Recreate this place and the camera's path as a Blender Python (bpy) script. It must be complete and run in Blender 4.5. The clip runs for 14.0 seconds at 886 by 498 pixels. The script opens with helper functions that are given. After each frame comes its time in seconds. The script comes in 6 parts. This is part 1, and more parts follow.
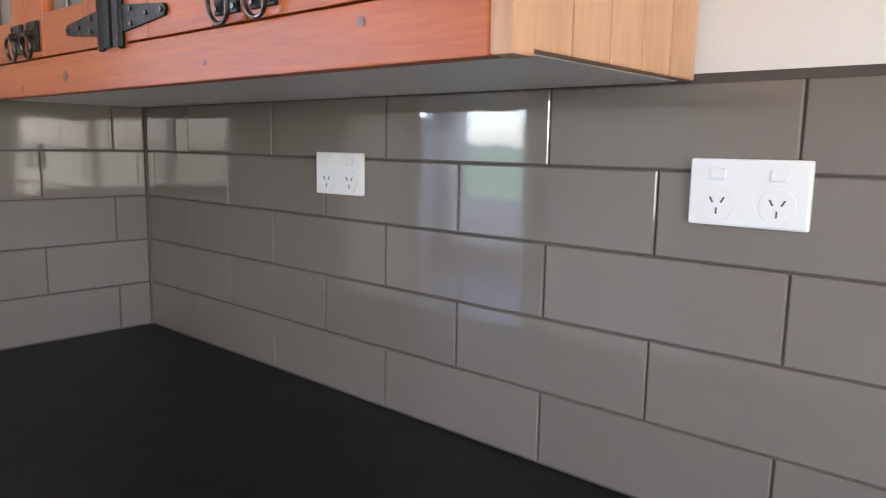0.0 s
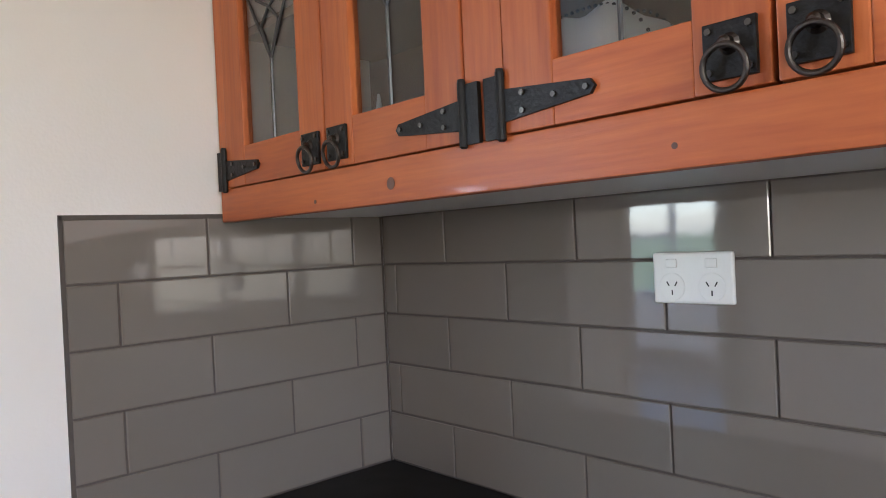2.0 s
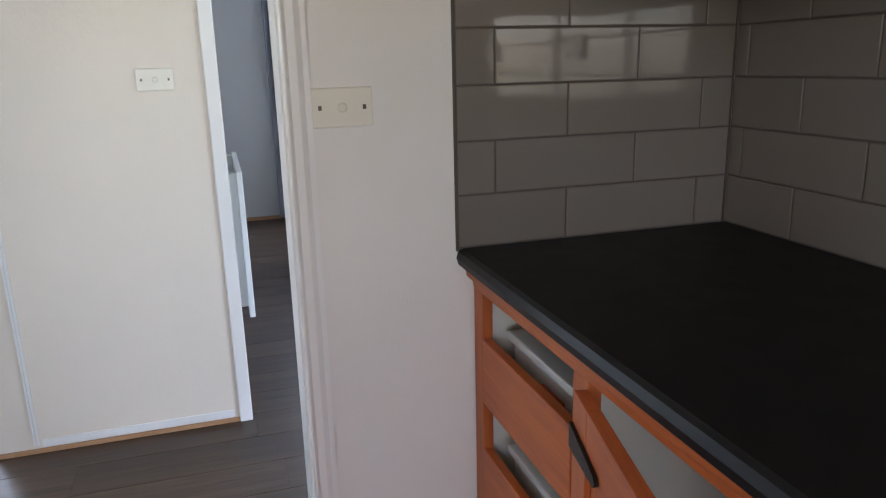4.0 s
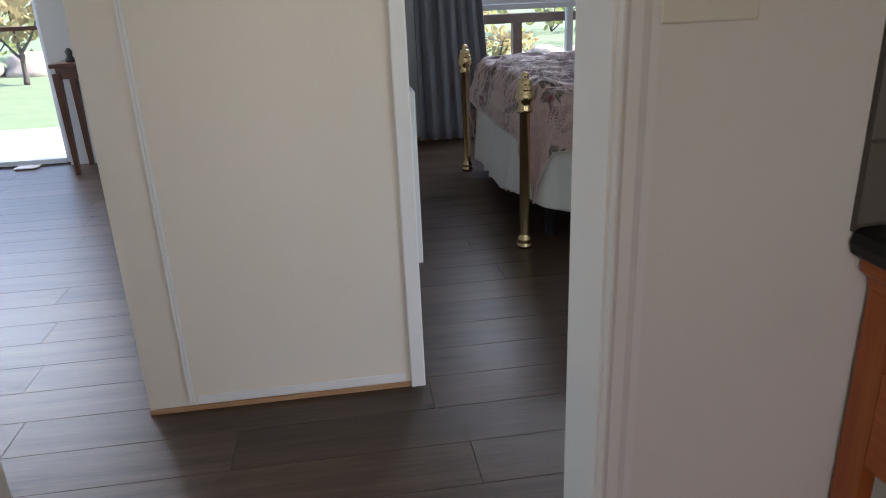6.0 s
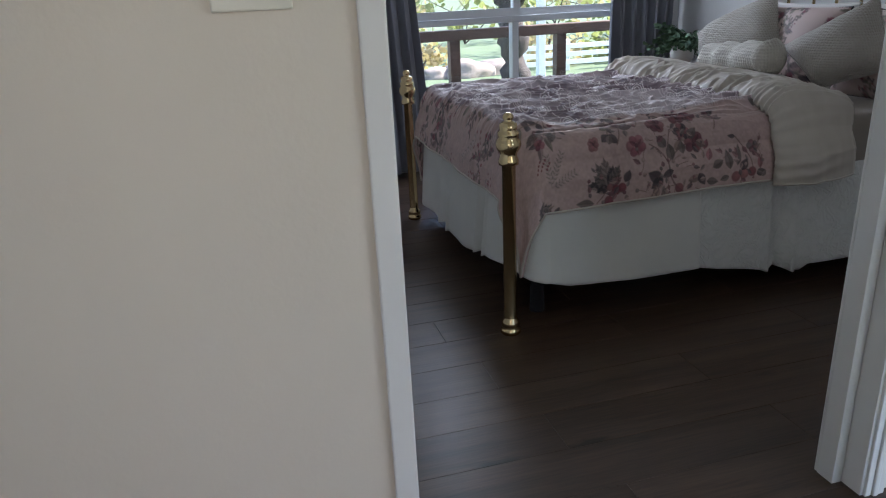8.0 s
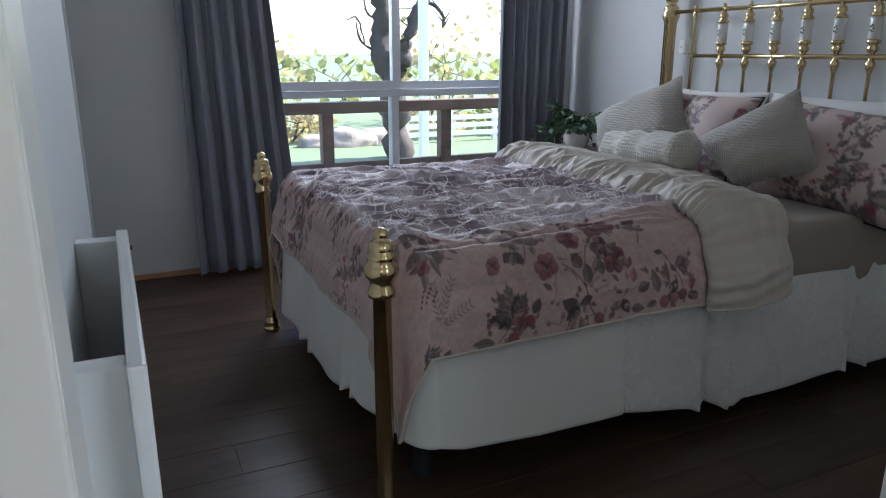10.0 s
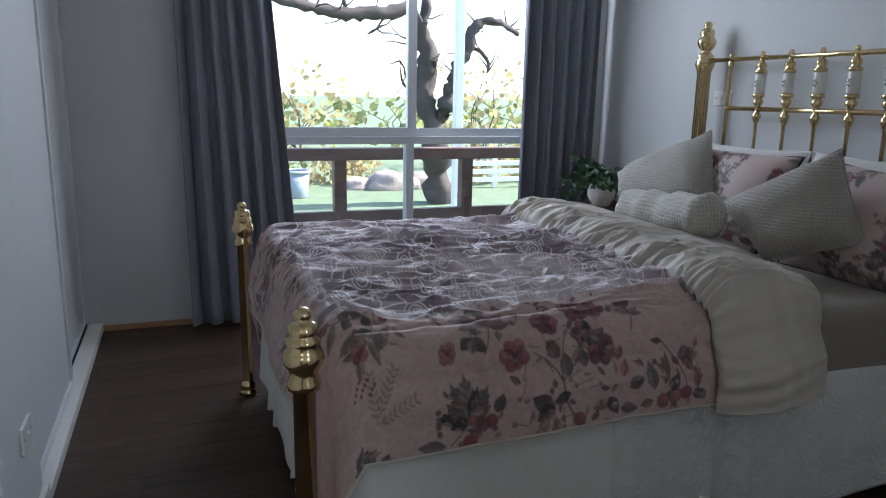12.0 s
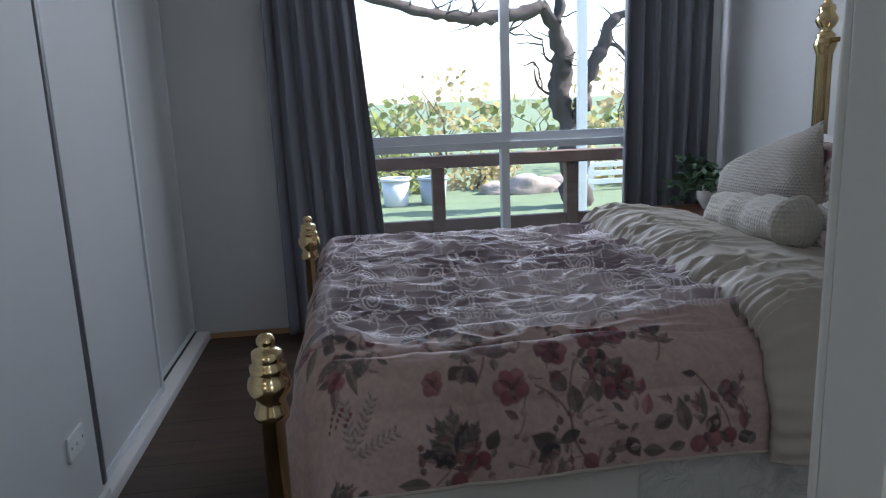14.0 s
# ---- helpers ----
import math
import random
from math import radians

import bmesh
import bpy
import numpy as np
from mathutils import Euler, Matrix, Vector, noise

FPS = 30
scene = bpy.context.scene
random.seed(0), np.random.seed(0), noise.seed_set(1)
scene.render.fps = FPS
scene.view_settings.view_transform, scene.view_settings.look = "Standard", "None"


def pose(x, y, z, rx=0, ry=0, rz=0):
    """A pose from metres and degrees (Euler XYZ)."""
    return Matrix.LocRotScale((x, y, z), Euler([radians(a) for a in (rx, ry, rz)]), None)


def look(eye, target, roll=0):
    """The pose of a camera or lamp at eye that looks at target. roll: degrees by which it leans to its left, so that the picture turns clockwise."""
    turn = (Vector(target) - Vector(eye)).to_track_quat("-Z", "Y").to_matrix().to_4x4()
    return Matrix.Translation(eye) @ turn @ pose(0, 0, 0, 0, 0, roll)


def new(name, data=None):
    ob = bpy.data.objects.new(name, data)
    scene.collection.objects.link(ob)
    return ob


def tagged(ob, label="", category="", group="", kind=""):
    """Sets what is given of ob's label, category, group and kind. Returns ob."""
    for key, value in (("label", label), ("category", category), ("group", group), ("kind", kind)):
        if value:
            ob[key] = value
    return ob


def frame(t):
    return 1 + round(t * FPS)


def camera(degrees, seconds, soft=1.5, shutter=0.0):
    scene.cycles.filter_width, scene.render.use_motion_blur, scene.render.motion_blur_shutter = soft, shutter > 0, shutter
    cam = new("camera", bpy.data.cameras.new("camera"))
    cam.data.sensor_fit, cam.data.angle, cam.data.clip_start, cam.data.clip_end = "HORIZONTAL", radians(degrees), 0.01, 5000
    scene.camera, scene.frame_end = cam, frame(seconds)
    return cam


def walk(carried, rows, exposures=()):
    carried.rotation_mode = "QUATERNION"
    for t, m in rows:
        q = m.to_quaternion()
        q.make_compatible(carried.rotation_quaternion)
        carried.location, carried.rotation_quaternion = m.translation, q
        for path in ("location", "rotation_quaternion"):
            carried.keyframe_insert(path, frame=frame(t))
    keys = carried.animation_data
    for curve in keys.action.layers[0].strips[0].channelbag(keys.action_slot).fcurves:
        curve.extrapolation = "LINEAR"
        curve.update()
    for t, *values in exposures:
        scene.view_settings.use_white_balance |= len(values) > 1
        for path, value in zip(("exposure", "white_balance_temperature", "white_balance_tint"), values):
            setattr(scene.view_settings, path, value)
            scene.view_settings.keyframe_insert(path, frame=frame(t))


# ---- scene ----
cam = camera(63.6, 14.0, soft=1.0, shutter=0.12)
PATH = [
    (0, (1.605, -0.783, 1.333), (0.295, 0.701, 1.048), 1.0),
    (0.5, (1.508, -0.786, 1.334), (0.036, 0.548, 1.096), -0.5),
    (0.8, (1.433, -0.791, 1.342), (-0.132, 0.444, 1.197), -1.5),
    (1, (1.372, -0.797, 1.348), (-0.244, 0.378, 1.265), -1.9),
    (1.5, (1.226, -0.833, 1.349), (-0.359, 0.387, 1.349), -2.5),
    (2, (1.171, -0.904, 1.348), (-0.303, 0.448, 1.331), -2.7),
    (2.5, (1.189, -0.917, 1.329), (-0.271, 0.450, 1.309), -2.4),
    (3, (1.277, -0.931, 1.302), (-0.412, 0.131, 1.156), 0.7),
    (3.5, (1.259, -0.985, 1.302), (-0.560, -0.256, 0.904), -0.6),
    (3.7, (1.266, -0.996, 1.281), (-0.572, -0.345, 0.835), -1.2),
    (5.8, (0.815, -1.188, 1.197), (-1.038, -0.904, 0.501), -2.1),
    (6, (0.717, -1.188, 1.198), (-1.137, -0.939, 0.49), -2.4),
    (6.5, (0.497, -1.202, 1.192), (-1.371, -1.042, 0.496), -0.3),
    (7, (0.256, -1.249, 1.197), (-1.618, -1.136, 0.508), -1.6),
    (7.5, (0.062, -1.278, 1.2), (-1.793, -0.969, 0.517), -4.0),
    (8, (-0.129, -1.224, 1.209), (-1.943, -0.74, 0.518), -2.7),
    (8.5, (-0.294, -1.138, 1.223), (-2.062, -0.49, 0.549), -2.1),
    (9, (-0.423, -1.117, 1.206), (-2.167, -0.361, 0.585), -0.6),
    (9.2, (-0.516, -1.095, 1.203), (-2.247, -0.284, 0.616), -0.5),
    (11.3, (-0.85, -0.727, 1.252), (-2.654, 0.003, 0.792), 0.8),
    (11.5, (-0.861, -0.706, 1.248), (-2.67, 0.015, 0.795), 1.0),
    (12, (-0.948, -0.603, 1.234), (-2.783, 0.073, 0.813), 1.1),
    (12.5, (-1.017, -0.497, 1.25), (-2.862, 0.145, 0.824), 1.2),
    (13, (-1.041, -0.416, 1.244), (-2.895, 0.208, 0.828), 0.6),
    (13.5, (-1.039, -0.299, 1.241), (-2.923, 0.226, 0.82), -0.5),
    (14, (-0.989, -0.2, 1.24), (-2.931, 0.038, 0.83), -2.2),
]

EXPOSURES = [(0, 4.25, 5550, 19), (0.8, 4.0, 5550, 19), (1.5, 3.88, 5520, 19), (2.2, 4.05, 5500, 19), (3.5, 3.35, 5600, 16), (5.8, 2.5, 6300, 18), (6.5, 2.08, 6300, 18),
             (8.0, 2.25, 6050, 16), (9.0, 2.35, 5950, 15), (11.3, 2.25, 5950, 15), (13, 2.15, 5950, 15), (13.5, 2.3, 5950, 15), (14, 1.95, 5950, 15)]
walk(cam, [(t, look(eye, target, roll)) for t, eye, target, roll in PATH], EXPOSURES)

# ---- world and light ----
world = bpy.data.worlds.new("sky")
scene.world = world
world.use_nodes = True
wn = world.node_tree
sky = wn.nodes.new("ShaderNodeTexSky")
sky.sky_type = "NISHITA"
sky.sun_disc = False
sky.sun_elevation = radians(42)
sky.sun_rotation = radians(1)
wn.links.new(sky.outputs[0], wn.nodes["Background"].inputs[0])
wn.nodes["Background"].inputs[1].default_value = 0.15
sun = new("sun", bpy.data.lights.new("sun", "SUN"))
sun.data.energy, sun.data.angle, sun.data.color = 4.0, radians(0.5), (1.0, 0.95, 0.86)
sun.matrix_world = look((0.2, 9, 8), (0, 0, 0))


def window_lamp(name, eye, target, w, h, power, colour):
    ob = new(name, bpy.data.lights.new(name, "AREA"))
    ob.data.shape, ob.data.size, ob.data.size_y = "RECTANGLE", w, h
    ob.data.energy, ob.data.color = power, colour
    ob.matrix_world = look(eye, target)
    return ob


# warm fill lamp added in an assumed kitchen window, unseen behind the camera
window_lamp("kitchen_daylight", (3.70, -1.7, 1.45), (0.0, -1.6, 1.25), 1.64, 1.0, 3.5, (1.0, 0.79, 0.54))


# sky light in the upper part of the bedroom window and of the glass door
window_lamp("bedroom_sky", (-4.965, 0.67, 1.98), (-2.9, 0.6, 0.9), 1.85, 0.20, 6.0, (0.86, 0.93, 1.0))
window_lamp("living_sky", (-4.965, -4.76, 1.85), (-2.5, -4.4, 0.2), 2.8, 0.30, 14.5, (0.84, 0.92, 1.0))


# ---- materials ----
def mat(name, base=(0.8, 0.8, 0.8), rough=0.5, metal=0.0, var=0.0, scale=8.0, bump=0.0, bscale=60.0, coat=0.0, rvar=0.0, stretch=(1, 1, 1), perob=0.0, sheen=0.0):
    """A plain surface: base colour varied at two scales, gloss variation and fine relief."""
    m = bpy.data.materials.new(name)
    m.use_nodes = True
    nt = m.node_tree
    b = nt.nodes["Principled BSDF"]
    b.inputs["Base Color"].default_value = (*base, 1)
    b.inputs["Roughness"].default_value = rough
    b.inputs["Metallic"].default_value = metal
    b.inputs["Coat Weight"].default_value = coat
    b.inputs["Sheen Weight"].default_value = sheen
    tc = nt.nodes.new("ShaderNodeTexCoord")
    mp = nt.nodes.new("ShaderNodeMapping")
    mp.inputs["Scale"].default_value = stretch
    nt.links.new(tc.outputs["Object"], mp.inputs[0])
    if var or perob:
        n1 = nt.nodes.new("ShaderNodeTexNoise")
        n1.inputs["Scale"].default_value, n1.inputs["Detail"].default_value = scale, 6
        nt.links.new(mp.outputs[0], n1.inputs["Vector"])
        mr = nt.nodes.new("ShaderNodeMapRange")
        mr.inputs[3].default_value, mr.inputs[4].default_value = 1 - var, 1 + var
        nt.links.new(n1.outputs["Fac"], mr.inputs[0])
        val = mr.outputs[0]
        if perob:
            oi = nt.nodes.new("ShaderNodeObjectInfo")
            m2 = nt.nodes.new("ShaderNodeMapRange")
            m2.inputs[3].default_value, m2.inputs[4].default_value = 1 - perob, 1 + perob
            nt.links.new(oi.outputs["Random"], m2.inputs[0])
            mu = nt.nodes.new("ShaderNodeMath")
            mu.operation = "MULTIPLY"
            nt.links.new(val, mu.inputs[0])
            nt.links.new(m2.outputs[0], mu.inputs[1])
            val = mu.outputs[0]
        vm = nt.nodes.new("ShaderNodeVectorMath")
        vm.operation = "SCALE"
        vm.inputs[0].default_value = base
        nt.links.new(val, vm.inputs["Scale"])
        nt.links.new(vm.outputs[0], b.inputs["Base Color"])
    if rvar:
        n3 = nt.nodes.new("ShaderNodeTexNoise")
        n3.inputs["Scale"].default_value, n3.inputs["Detail"].default_value = scale * 0.6, 4
        nt.links.new(mp.outputs[0], n3.inputs["Vector"])
        m3 = nt.nodes.new("ShaderNodeMapRange")
        m3.inputs[3].default_value, m3.inputs[4].default_value = max(0, rough - rvar), min(1, rough + rvar)
        nt.links.new(n3.outputs["Fac"], m3.inputs[0])
        nt.links.new(m3.outputs[0], b.inputs["Roughness"])
    if bump:
        n2 = nt.nodes.new("ShaderNodeTexNoise")
        n2.inputs["Scale"].default_value, n2.inputs["Detail"].default_value = bscale, 4
        nt.links.new(mp.outputs[0], n2.inputs["Vector"])
        bp = nt.nodes.new("ShaderNodeBump")
        bp.inputs["Strength"].default_value, bp.inputs["Distance"].default_value = bump, 0.01
        nt.links.new(n2.outputs["Fac"], bp.inputs["Height"])
        nt.links.new(bp.outputs[0], b.inputs["Normal"])
    return m


def wood(name, dark, light, along, rough=0.45, scale=3.0, perob=0.0, coat=0.0, knots=False):
    """Grain that runs along one axis of the piece, with broad and fine bands."""
    m = bpy.data.materials.new(name)
    m.use_nodes = True
    nt = m.node_tree
    b = nt.nodes["Principled BSDF"]
    tc = nt.nodes.new("ShaderNodeTexCoord")
    mp = nt.nodes.new("ShaderNodeMapping")
    s = [14.0, 14.0, 14.0]
    s["xyz".index(along)] = 1.0
    mp.inputs["Scale"].default_value = s
    nt.links.new(tc.outputs["Object"], mp.inputs[0])
    oi = nt.nodes.new("ShaderNodeObjectInfo")
    ad = nt.nodes.new("ShaderNodeVectorMath")
    ad.operation = "MULTIPLY_ADD"
    ad.inputs[1].default_value = (37, 53, 71)
    nt.links.new(oi.outputs["Random"], ad.inputs[0])
    nt.links.new(mp.outputs[0], ad.inputs[2])
    n1 = nt.nodes.new("ShaderNodeTexNoise")
    n1.inputs["Scale"].default_value, n1.inputs["Detail"].default_value, n1.inputs["Distortion"].default_value = scale * 0.5, 5, 0.6
    n2 = nt.nodes.new("ShaderNodeTexNoise")
    n2.inputs["Scale"].default_value, n2.inputs["Detail"].default_value = scale * 4, 8
    for n in (n1, n2):
        nt.links.new(ad.outputs[0], n.inputs["Vector"])
    mx = nt.nodes.new("ShaderNodeMath")
    mx.operation = "MULTIPLY_ADD"
    mx.inputs[1].default_value = 0.4
    nt.links.new(n2.outputs["Fac"], mx.inputs[0])
    sc = nt.nodes.new("ShaderNodeMath")
    sc.operation = "MULTIPLY"
    sc.inputs[1].default_value = 0.6
    nt.links.new(n1.outputs["Fac"], sc.inputs[0])
    nt.links.new(sc.outputs[0], mx.inputs[2])
    rp = nt.nodes.new("ShaderNodeValToRGB")
    rp.color_ramp.elements[0].position, rp.color_ramp.elements[1].position = 0.3, 0.72
    rp.color_ramp.elements[0].color, rp.color_ramp.elements[1].color = (*dark, 1), (*light, 1)
    nt.links.new(mx.outputs[0], rp.inputs[0])
    out = rp.outputs[0]
    if knots:
        mk = nt.nodes.new("ShaderNodeMapping")
        ks = [7.5, 7.5, 7.5]
        ks["xyz".index(along)] = 2.0
        mk.inputs["Scale"].default_value = ks
        nt.links.new(tc.outputs["Object"], mk.inputs[0])
        ak = nt.nodes.new("ShaderNodeVectorMath")
        ak.operation = "MULTIPLY_ADD"
        ak.inputs[1].default_value = (17, 29, 43)
        nt.links.new(oi.outputs["Random"], ak.inputs[0])
        nt.links.new(mk.outputs[0], ak.inputs[2])
        wob = nt.nodes.new("ShaderNodeTexNoise")
        wob.inputs["Scale"].default_value, wob.inputs["Detail"].default_value = 5.0, 3
        nt.links.new(ak.outputs[0], wob.inputs["Vector"])
        wa = nt.nodes.new("ShaderNodeVectorMath")
        wa.operation = "MULTIPLY_ADD"
        wa.inputs[1].default_value = (0.35, 0.35, 0.35)
        nt.links.new(wob.outputs["Color"], wa.inputs[0])
        nt.links.new(ak.outputs[0], wa.inputs[2])
        vo = nt.nodes.new("ShaderNodeTexVoronoi")
        vo.inputs["Scale"].default_value = 0.9
        nt.links.new(wa.outputs[0], vo.inputs["Vector"])
        kr = nt.nodes.new("ShaderNodeMapRange")
        kr.inputs[1].default_value, kr.inputs[2].default_value, kr.inputs[3].default_value, kr.inputs[4].default_value = 0.05, 0.17, 0.22, 1.0
        nt.links.new(vo.outputs["Distance"], kr.inputs[0])
        kv = nt.nodes.new("ShaderNodeVectorMath")
        kv.operation = "SCALE"
        nt.links.new(out, kv.inputs[0])
        nt.links.new(kr.outputs[0], kv.inputs["Scale"])
        out = kv.outputs[0]
    if perob:
        m2 = nt.nodes.new("ShaderNodeMapRange")
        m2.inputs[3].default_value, m2.inputs[4].default_value = 1 - perob, 1 + perob
        nt.links.new(oi.outputs["Random"], m2.inputs[0])
        vm = nt.nodes.new("ShaderNodeVectorMath")
        vm.operation = "SCALE"
        nt.links.new(out, vm.inputs[0])
        nt.links.new(m2.outputs[0], vm.inputs["Scale"])
        out = vm.outputs[0]
    nt.links.new(out, b.inputs["Base Color"])
    b.inputs["Coat Weight"].default_value = coat
    rr = nt.nodes.new("ShaderNodeMapRange")
    rr.inputs[3].default_value, rr.inputs[4].default_value = rough - 0.08, rough + 0.12
    nt.links.new(n2.outputs["Fac"], rr.inputs[0])
    nt.links.new(rr.outputs[0], b.inputs["Roughness"])
    bp = nt.nodes.new("ShaderNodeBump")
    bp.inputs["Strength"].default_value, bp.inputs["Distance"].default_value = 0.12, 0.004
    nt.links.new(n2.outputs["Fac"], bp.inputs["Height"])
    nt.links.new(bp.outputs[0], b.inputs["Normal"])
    return m


def glass_mat(name, tint=(1, 1, 1), rough=0.0):
    m = bpy.data.materials.new(name)
    m.use_nodes = True
    b = m.node_tree.nodes["Principled BSDF"]
    b.inputs["Base Color"].default_value = (*tint, 1)
    b.inputs["Transmission Weight"].default_value = 1
    b.inputs["Roughness"].default_value = rough
    b.inputs["IOR"].default_value = 1.45
    return m


def cloth(name, base, weave=900.0, var=0.06, bump=0.25, attr="", knit=0.0):
    """Woven cloth; attr: a printed colour laid on the mesh; knit: size of a raised cell pattern."""
    m = mat(name, base, 0.9, var=var, scale=5, sheen=0.15)
    nt = m.node_tree
    b = nt.nodes["Principled BSDF"]
    tc = nt.nodes.new("ShaderNodeTexCoord")
    n = nt.nodes.new("ShaderNodeTexNoise")
    n.inputs["Scale"].default_value = weave * 0.5
    nt.links.new(tc.outputs["Object"], n.inputs["Vector"])
    h = n.outputs["Fac"]
    dist = 0.0012
    if knit:
        v = nt.nodes.new("ShaderNodeTexVoronoi")
        v.inputs["Scale"].default_value = knit
        v.inputs["Randomness"].default_value = 0.25
        nt.links.new(tc.outputs["Object"], v.inputs["Vector"])
        h, dist = v.outputs["Distance"], 0.006
    bp = nt.nodes.new("ShaderNodeBump")
    bp.inputs["Strength"].default_value, bp.inputs["Distance"].default_value = bump, dist
    nt.links.new(h, bp.inputs["Height"])
    nt.links.new(bp.outputs[0], b.inputs["Normal"])
    if attr:
        at = nt.nodes.new("ShaderNodeAttribute")
        at.attribute_name = attr
        nt.links.new(at.outputs["Color"], b.inputs["Base Color"])
    return m


def damask(name, base):
    """White cotton with a raised scroll pattern woven in."""
    m = mat(name, base, 0.85, var=0.06, scale=5, sheen=0.2)
    nt = m.node_tree
    b = nt.nodes["Principled BSDF"]
    tc = nt.nodes.new("ShaderNodeTexCoord")
    n = nt.nodes.new("ShaderNodeTexNoise")
    n.inputs["Scale"].default_value, n.inputs["Detail"].default_value, n.inputs["Distortion"].default_value = 14.0, 1.5, 1.2
    nt.links.new(tc.outputs["Object"], n.inputs["Vector"])
    k = nt.nodes.new("ShaderNodeMath")
    k.operation = "MULTIPLY"
    k.inputs[1].default_value = 42.0
    nt.links.new(n.outputs["Fac"], k.inputs[0])
    si = nt.nodes.new("ShaderNodeMath")
    si.operation = "SINE"
    nt.links.new(k.outputs[0], si.inputs[0])
    bp = nt.nodes.new("ShaderNodeBump")
    bp.inputs["Strength"].default_value, bp.inputs["Distance"].default_value = 0.55, 0.0022
    nt.links.new(si.outputs[0], bp.inputs["Height"])
    nt.links.new(bp.outputs[0], b.inputs["Normal"])
    return m


def leaf_mat(name, base, through_light):
    """A thin leaf that lets part of the light through."""
    m = mat(name, base, 0.6, var=0.4, scale=2)
    nt = m.node_tree
    tr = nt.nodes.new("ShaderNodeBsdfTranslucent")
    tr.inputs[0].default_value = (*through_light, 1)
    mx = nt.nodes.new("ShaderNodeMixShader")
    mx.inputs[0].default_value = 0.5
    out = nt.nodes["Material Output"]
    nt.links.new(nt.nodes["Principled BSDF"].outputs[0], mx.inputs[1])
    nt.links.new(tr.outputs[0], mx.inputs[2])
    nt.links.new(mx.outputs[0], out.inputs[0])
    return m


M_WALL = mat("wall_paint", (0.80, 0.765, 0.72), 0.55, var=0.04, scale=3, bump=0.06, bscale=180, rvar=0.1)
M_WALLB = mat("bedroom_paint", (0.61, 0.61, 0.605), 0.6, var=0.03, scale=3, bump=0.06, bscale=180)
M_PANEL = mat("hall_panel_paint", (0.79, 0.705, 0.60), 0.42, var=0.05, scale=2.2, bump=0.05, bscale=90, rvar=0.1)
M_STILE = mat("shaded_stile_grey", (0.17, 0.17, 0.175), 0.4, 0.6, var=0.06, scale=8)
M_TRIM = mat("gloss_trim_paint", (0.82, 0.80, 0.77), 0.3, var=0.03, scale=6, bump=0.03, bscale=50)
M_CEIL = mat("ceiling_paint", (0.82, 0.81, 0.79), 0.8, var=0.02)
M_TILE = mat("grey_glazed_tile", (0.182, 0.160, 0.138), 0.05, var=0.03, scale=14, bump=0.05, bscale=9, perob=0.05, coat=0.4)
M_GROUT = mat("dark_grout", (0.085, 0.072, 0.062), 0.85, var=0.15, scale=40)
M_COUNTER = mat("black_laminate", (0.008, 0.008, 0.009), 0.5, var=0.2, scale=30, bump=0.03, bscale=400, rvar=0.06)
M_COUNTER.node_tree.nodes["Principled BSDF"].inputs["Specular IOR Level"].default_value = 0.25
M_PINEX = wood("stained_pine_across", (0.33, 0.066, 0.013), (0.60, 0.165, 0.036), "x", 0.46, coat=0.04, perob=0.06)
M_PINEZ = wood("stained_pine_upright", (0.34, 0.07, 0.014), (0.60, 0.17, 0.037), "z", 0.46, coat=0.04, perob=0.06)
M_PINEPALE = wood("pale_pine_boards", (0.42, 0.22, 0.11), (0.62, 0.36, 0.20), "z", 0.4, perob=0.04)
M_PLANK = wood("brown_vinyl_plank", (0.024, 0.0135, 0.0085), (0.106, 0.062, 0.039), "y", 0.36, scale=2.6, perob=0.18, knots=True)
M_GAP = mat("plank_gap", (0.02, 0.014, 0.01), 0.8)
M_RAWEDGE = wood("raw_timber_edge", (0.36, 0.19, 0.09), (0.55, 0.33, 0.18), "y", 0.6)
M_IRON = mat("black_iron", (0.018, 0.017, 0.016), 0.48, metal=0.6, var=0.2, scale=40, bump=0.15, bscale=160)
M_STEEL = mat("worn_dark_steel", (0.085, 0.075, 0.068), 0.36, metal=1.0, var=0.2, scale=60)
M_SCREW = mat("screw_metal", (0.12, 0.11, 0.10), 0.35, metal=1.0)
M_LEAD = mat("lead_came", (0.09, 0.09, 0.09), 0.4, metal=0.8)
M_GLASS = glass_mat("window_glass")
M_CABGLASS = glass_mat("cabinet_glass", (0.93, 0.95, 0.94))
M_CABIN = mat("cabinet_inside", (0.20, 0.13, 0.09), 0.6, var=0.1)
M_UNDER = mat("pale_grey_board", (0.80, 0.80, 0.78), 0.3, var=0.04)
M_PLASTIC = mat("white_plastic", (0.82, 0.82, 0.80), 0.25)
M_CREAMPL = mat("cream_plastic", (0.78, 0.74, 0.64), 0.28)
M_DARKHOLE = mat("socket_slot", (0.02, 0.02, 0.02), 0.6)
M_BRASS = mat("polished_brass", (0.66, 0.51, 0.28), 0.17, metal=1.0, var=0.08, scale=20, rvar=0.06, bump=0.02, bscale=60)
M_CERAMIC = mat("white_ceramic", (0.75, 0.73, 0.68), 0.15)
M_CURTAIN = cloth("slate_grey_curtain", (0.235, 0.245, 0.285), 700, 0.08)
M_SKIRT = cloth("white_cotton_valance", (0.70, 0.69, 0.64), 80, 0.08, 0.8)
M_DAMASK = damask("embroidered_valance", (0.68, 0.68, 0.64))
M_SHEET = cloth("taupe_sheet", (0.26, 0.222, 0.185), 900, 0.04)
M_CREAM = cloth("cream_duvet_lining", (0.49, 0.44, 0.375), 700, 0.05)
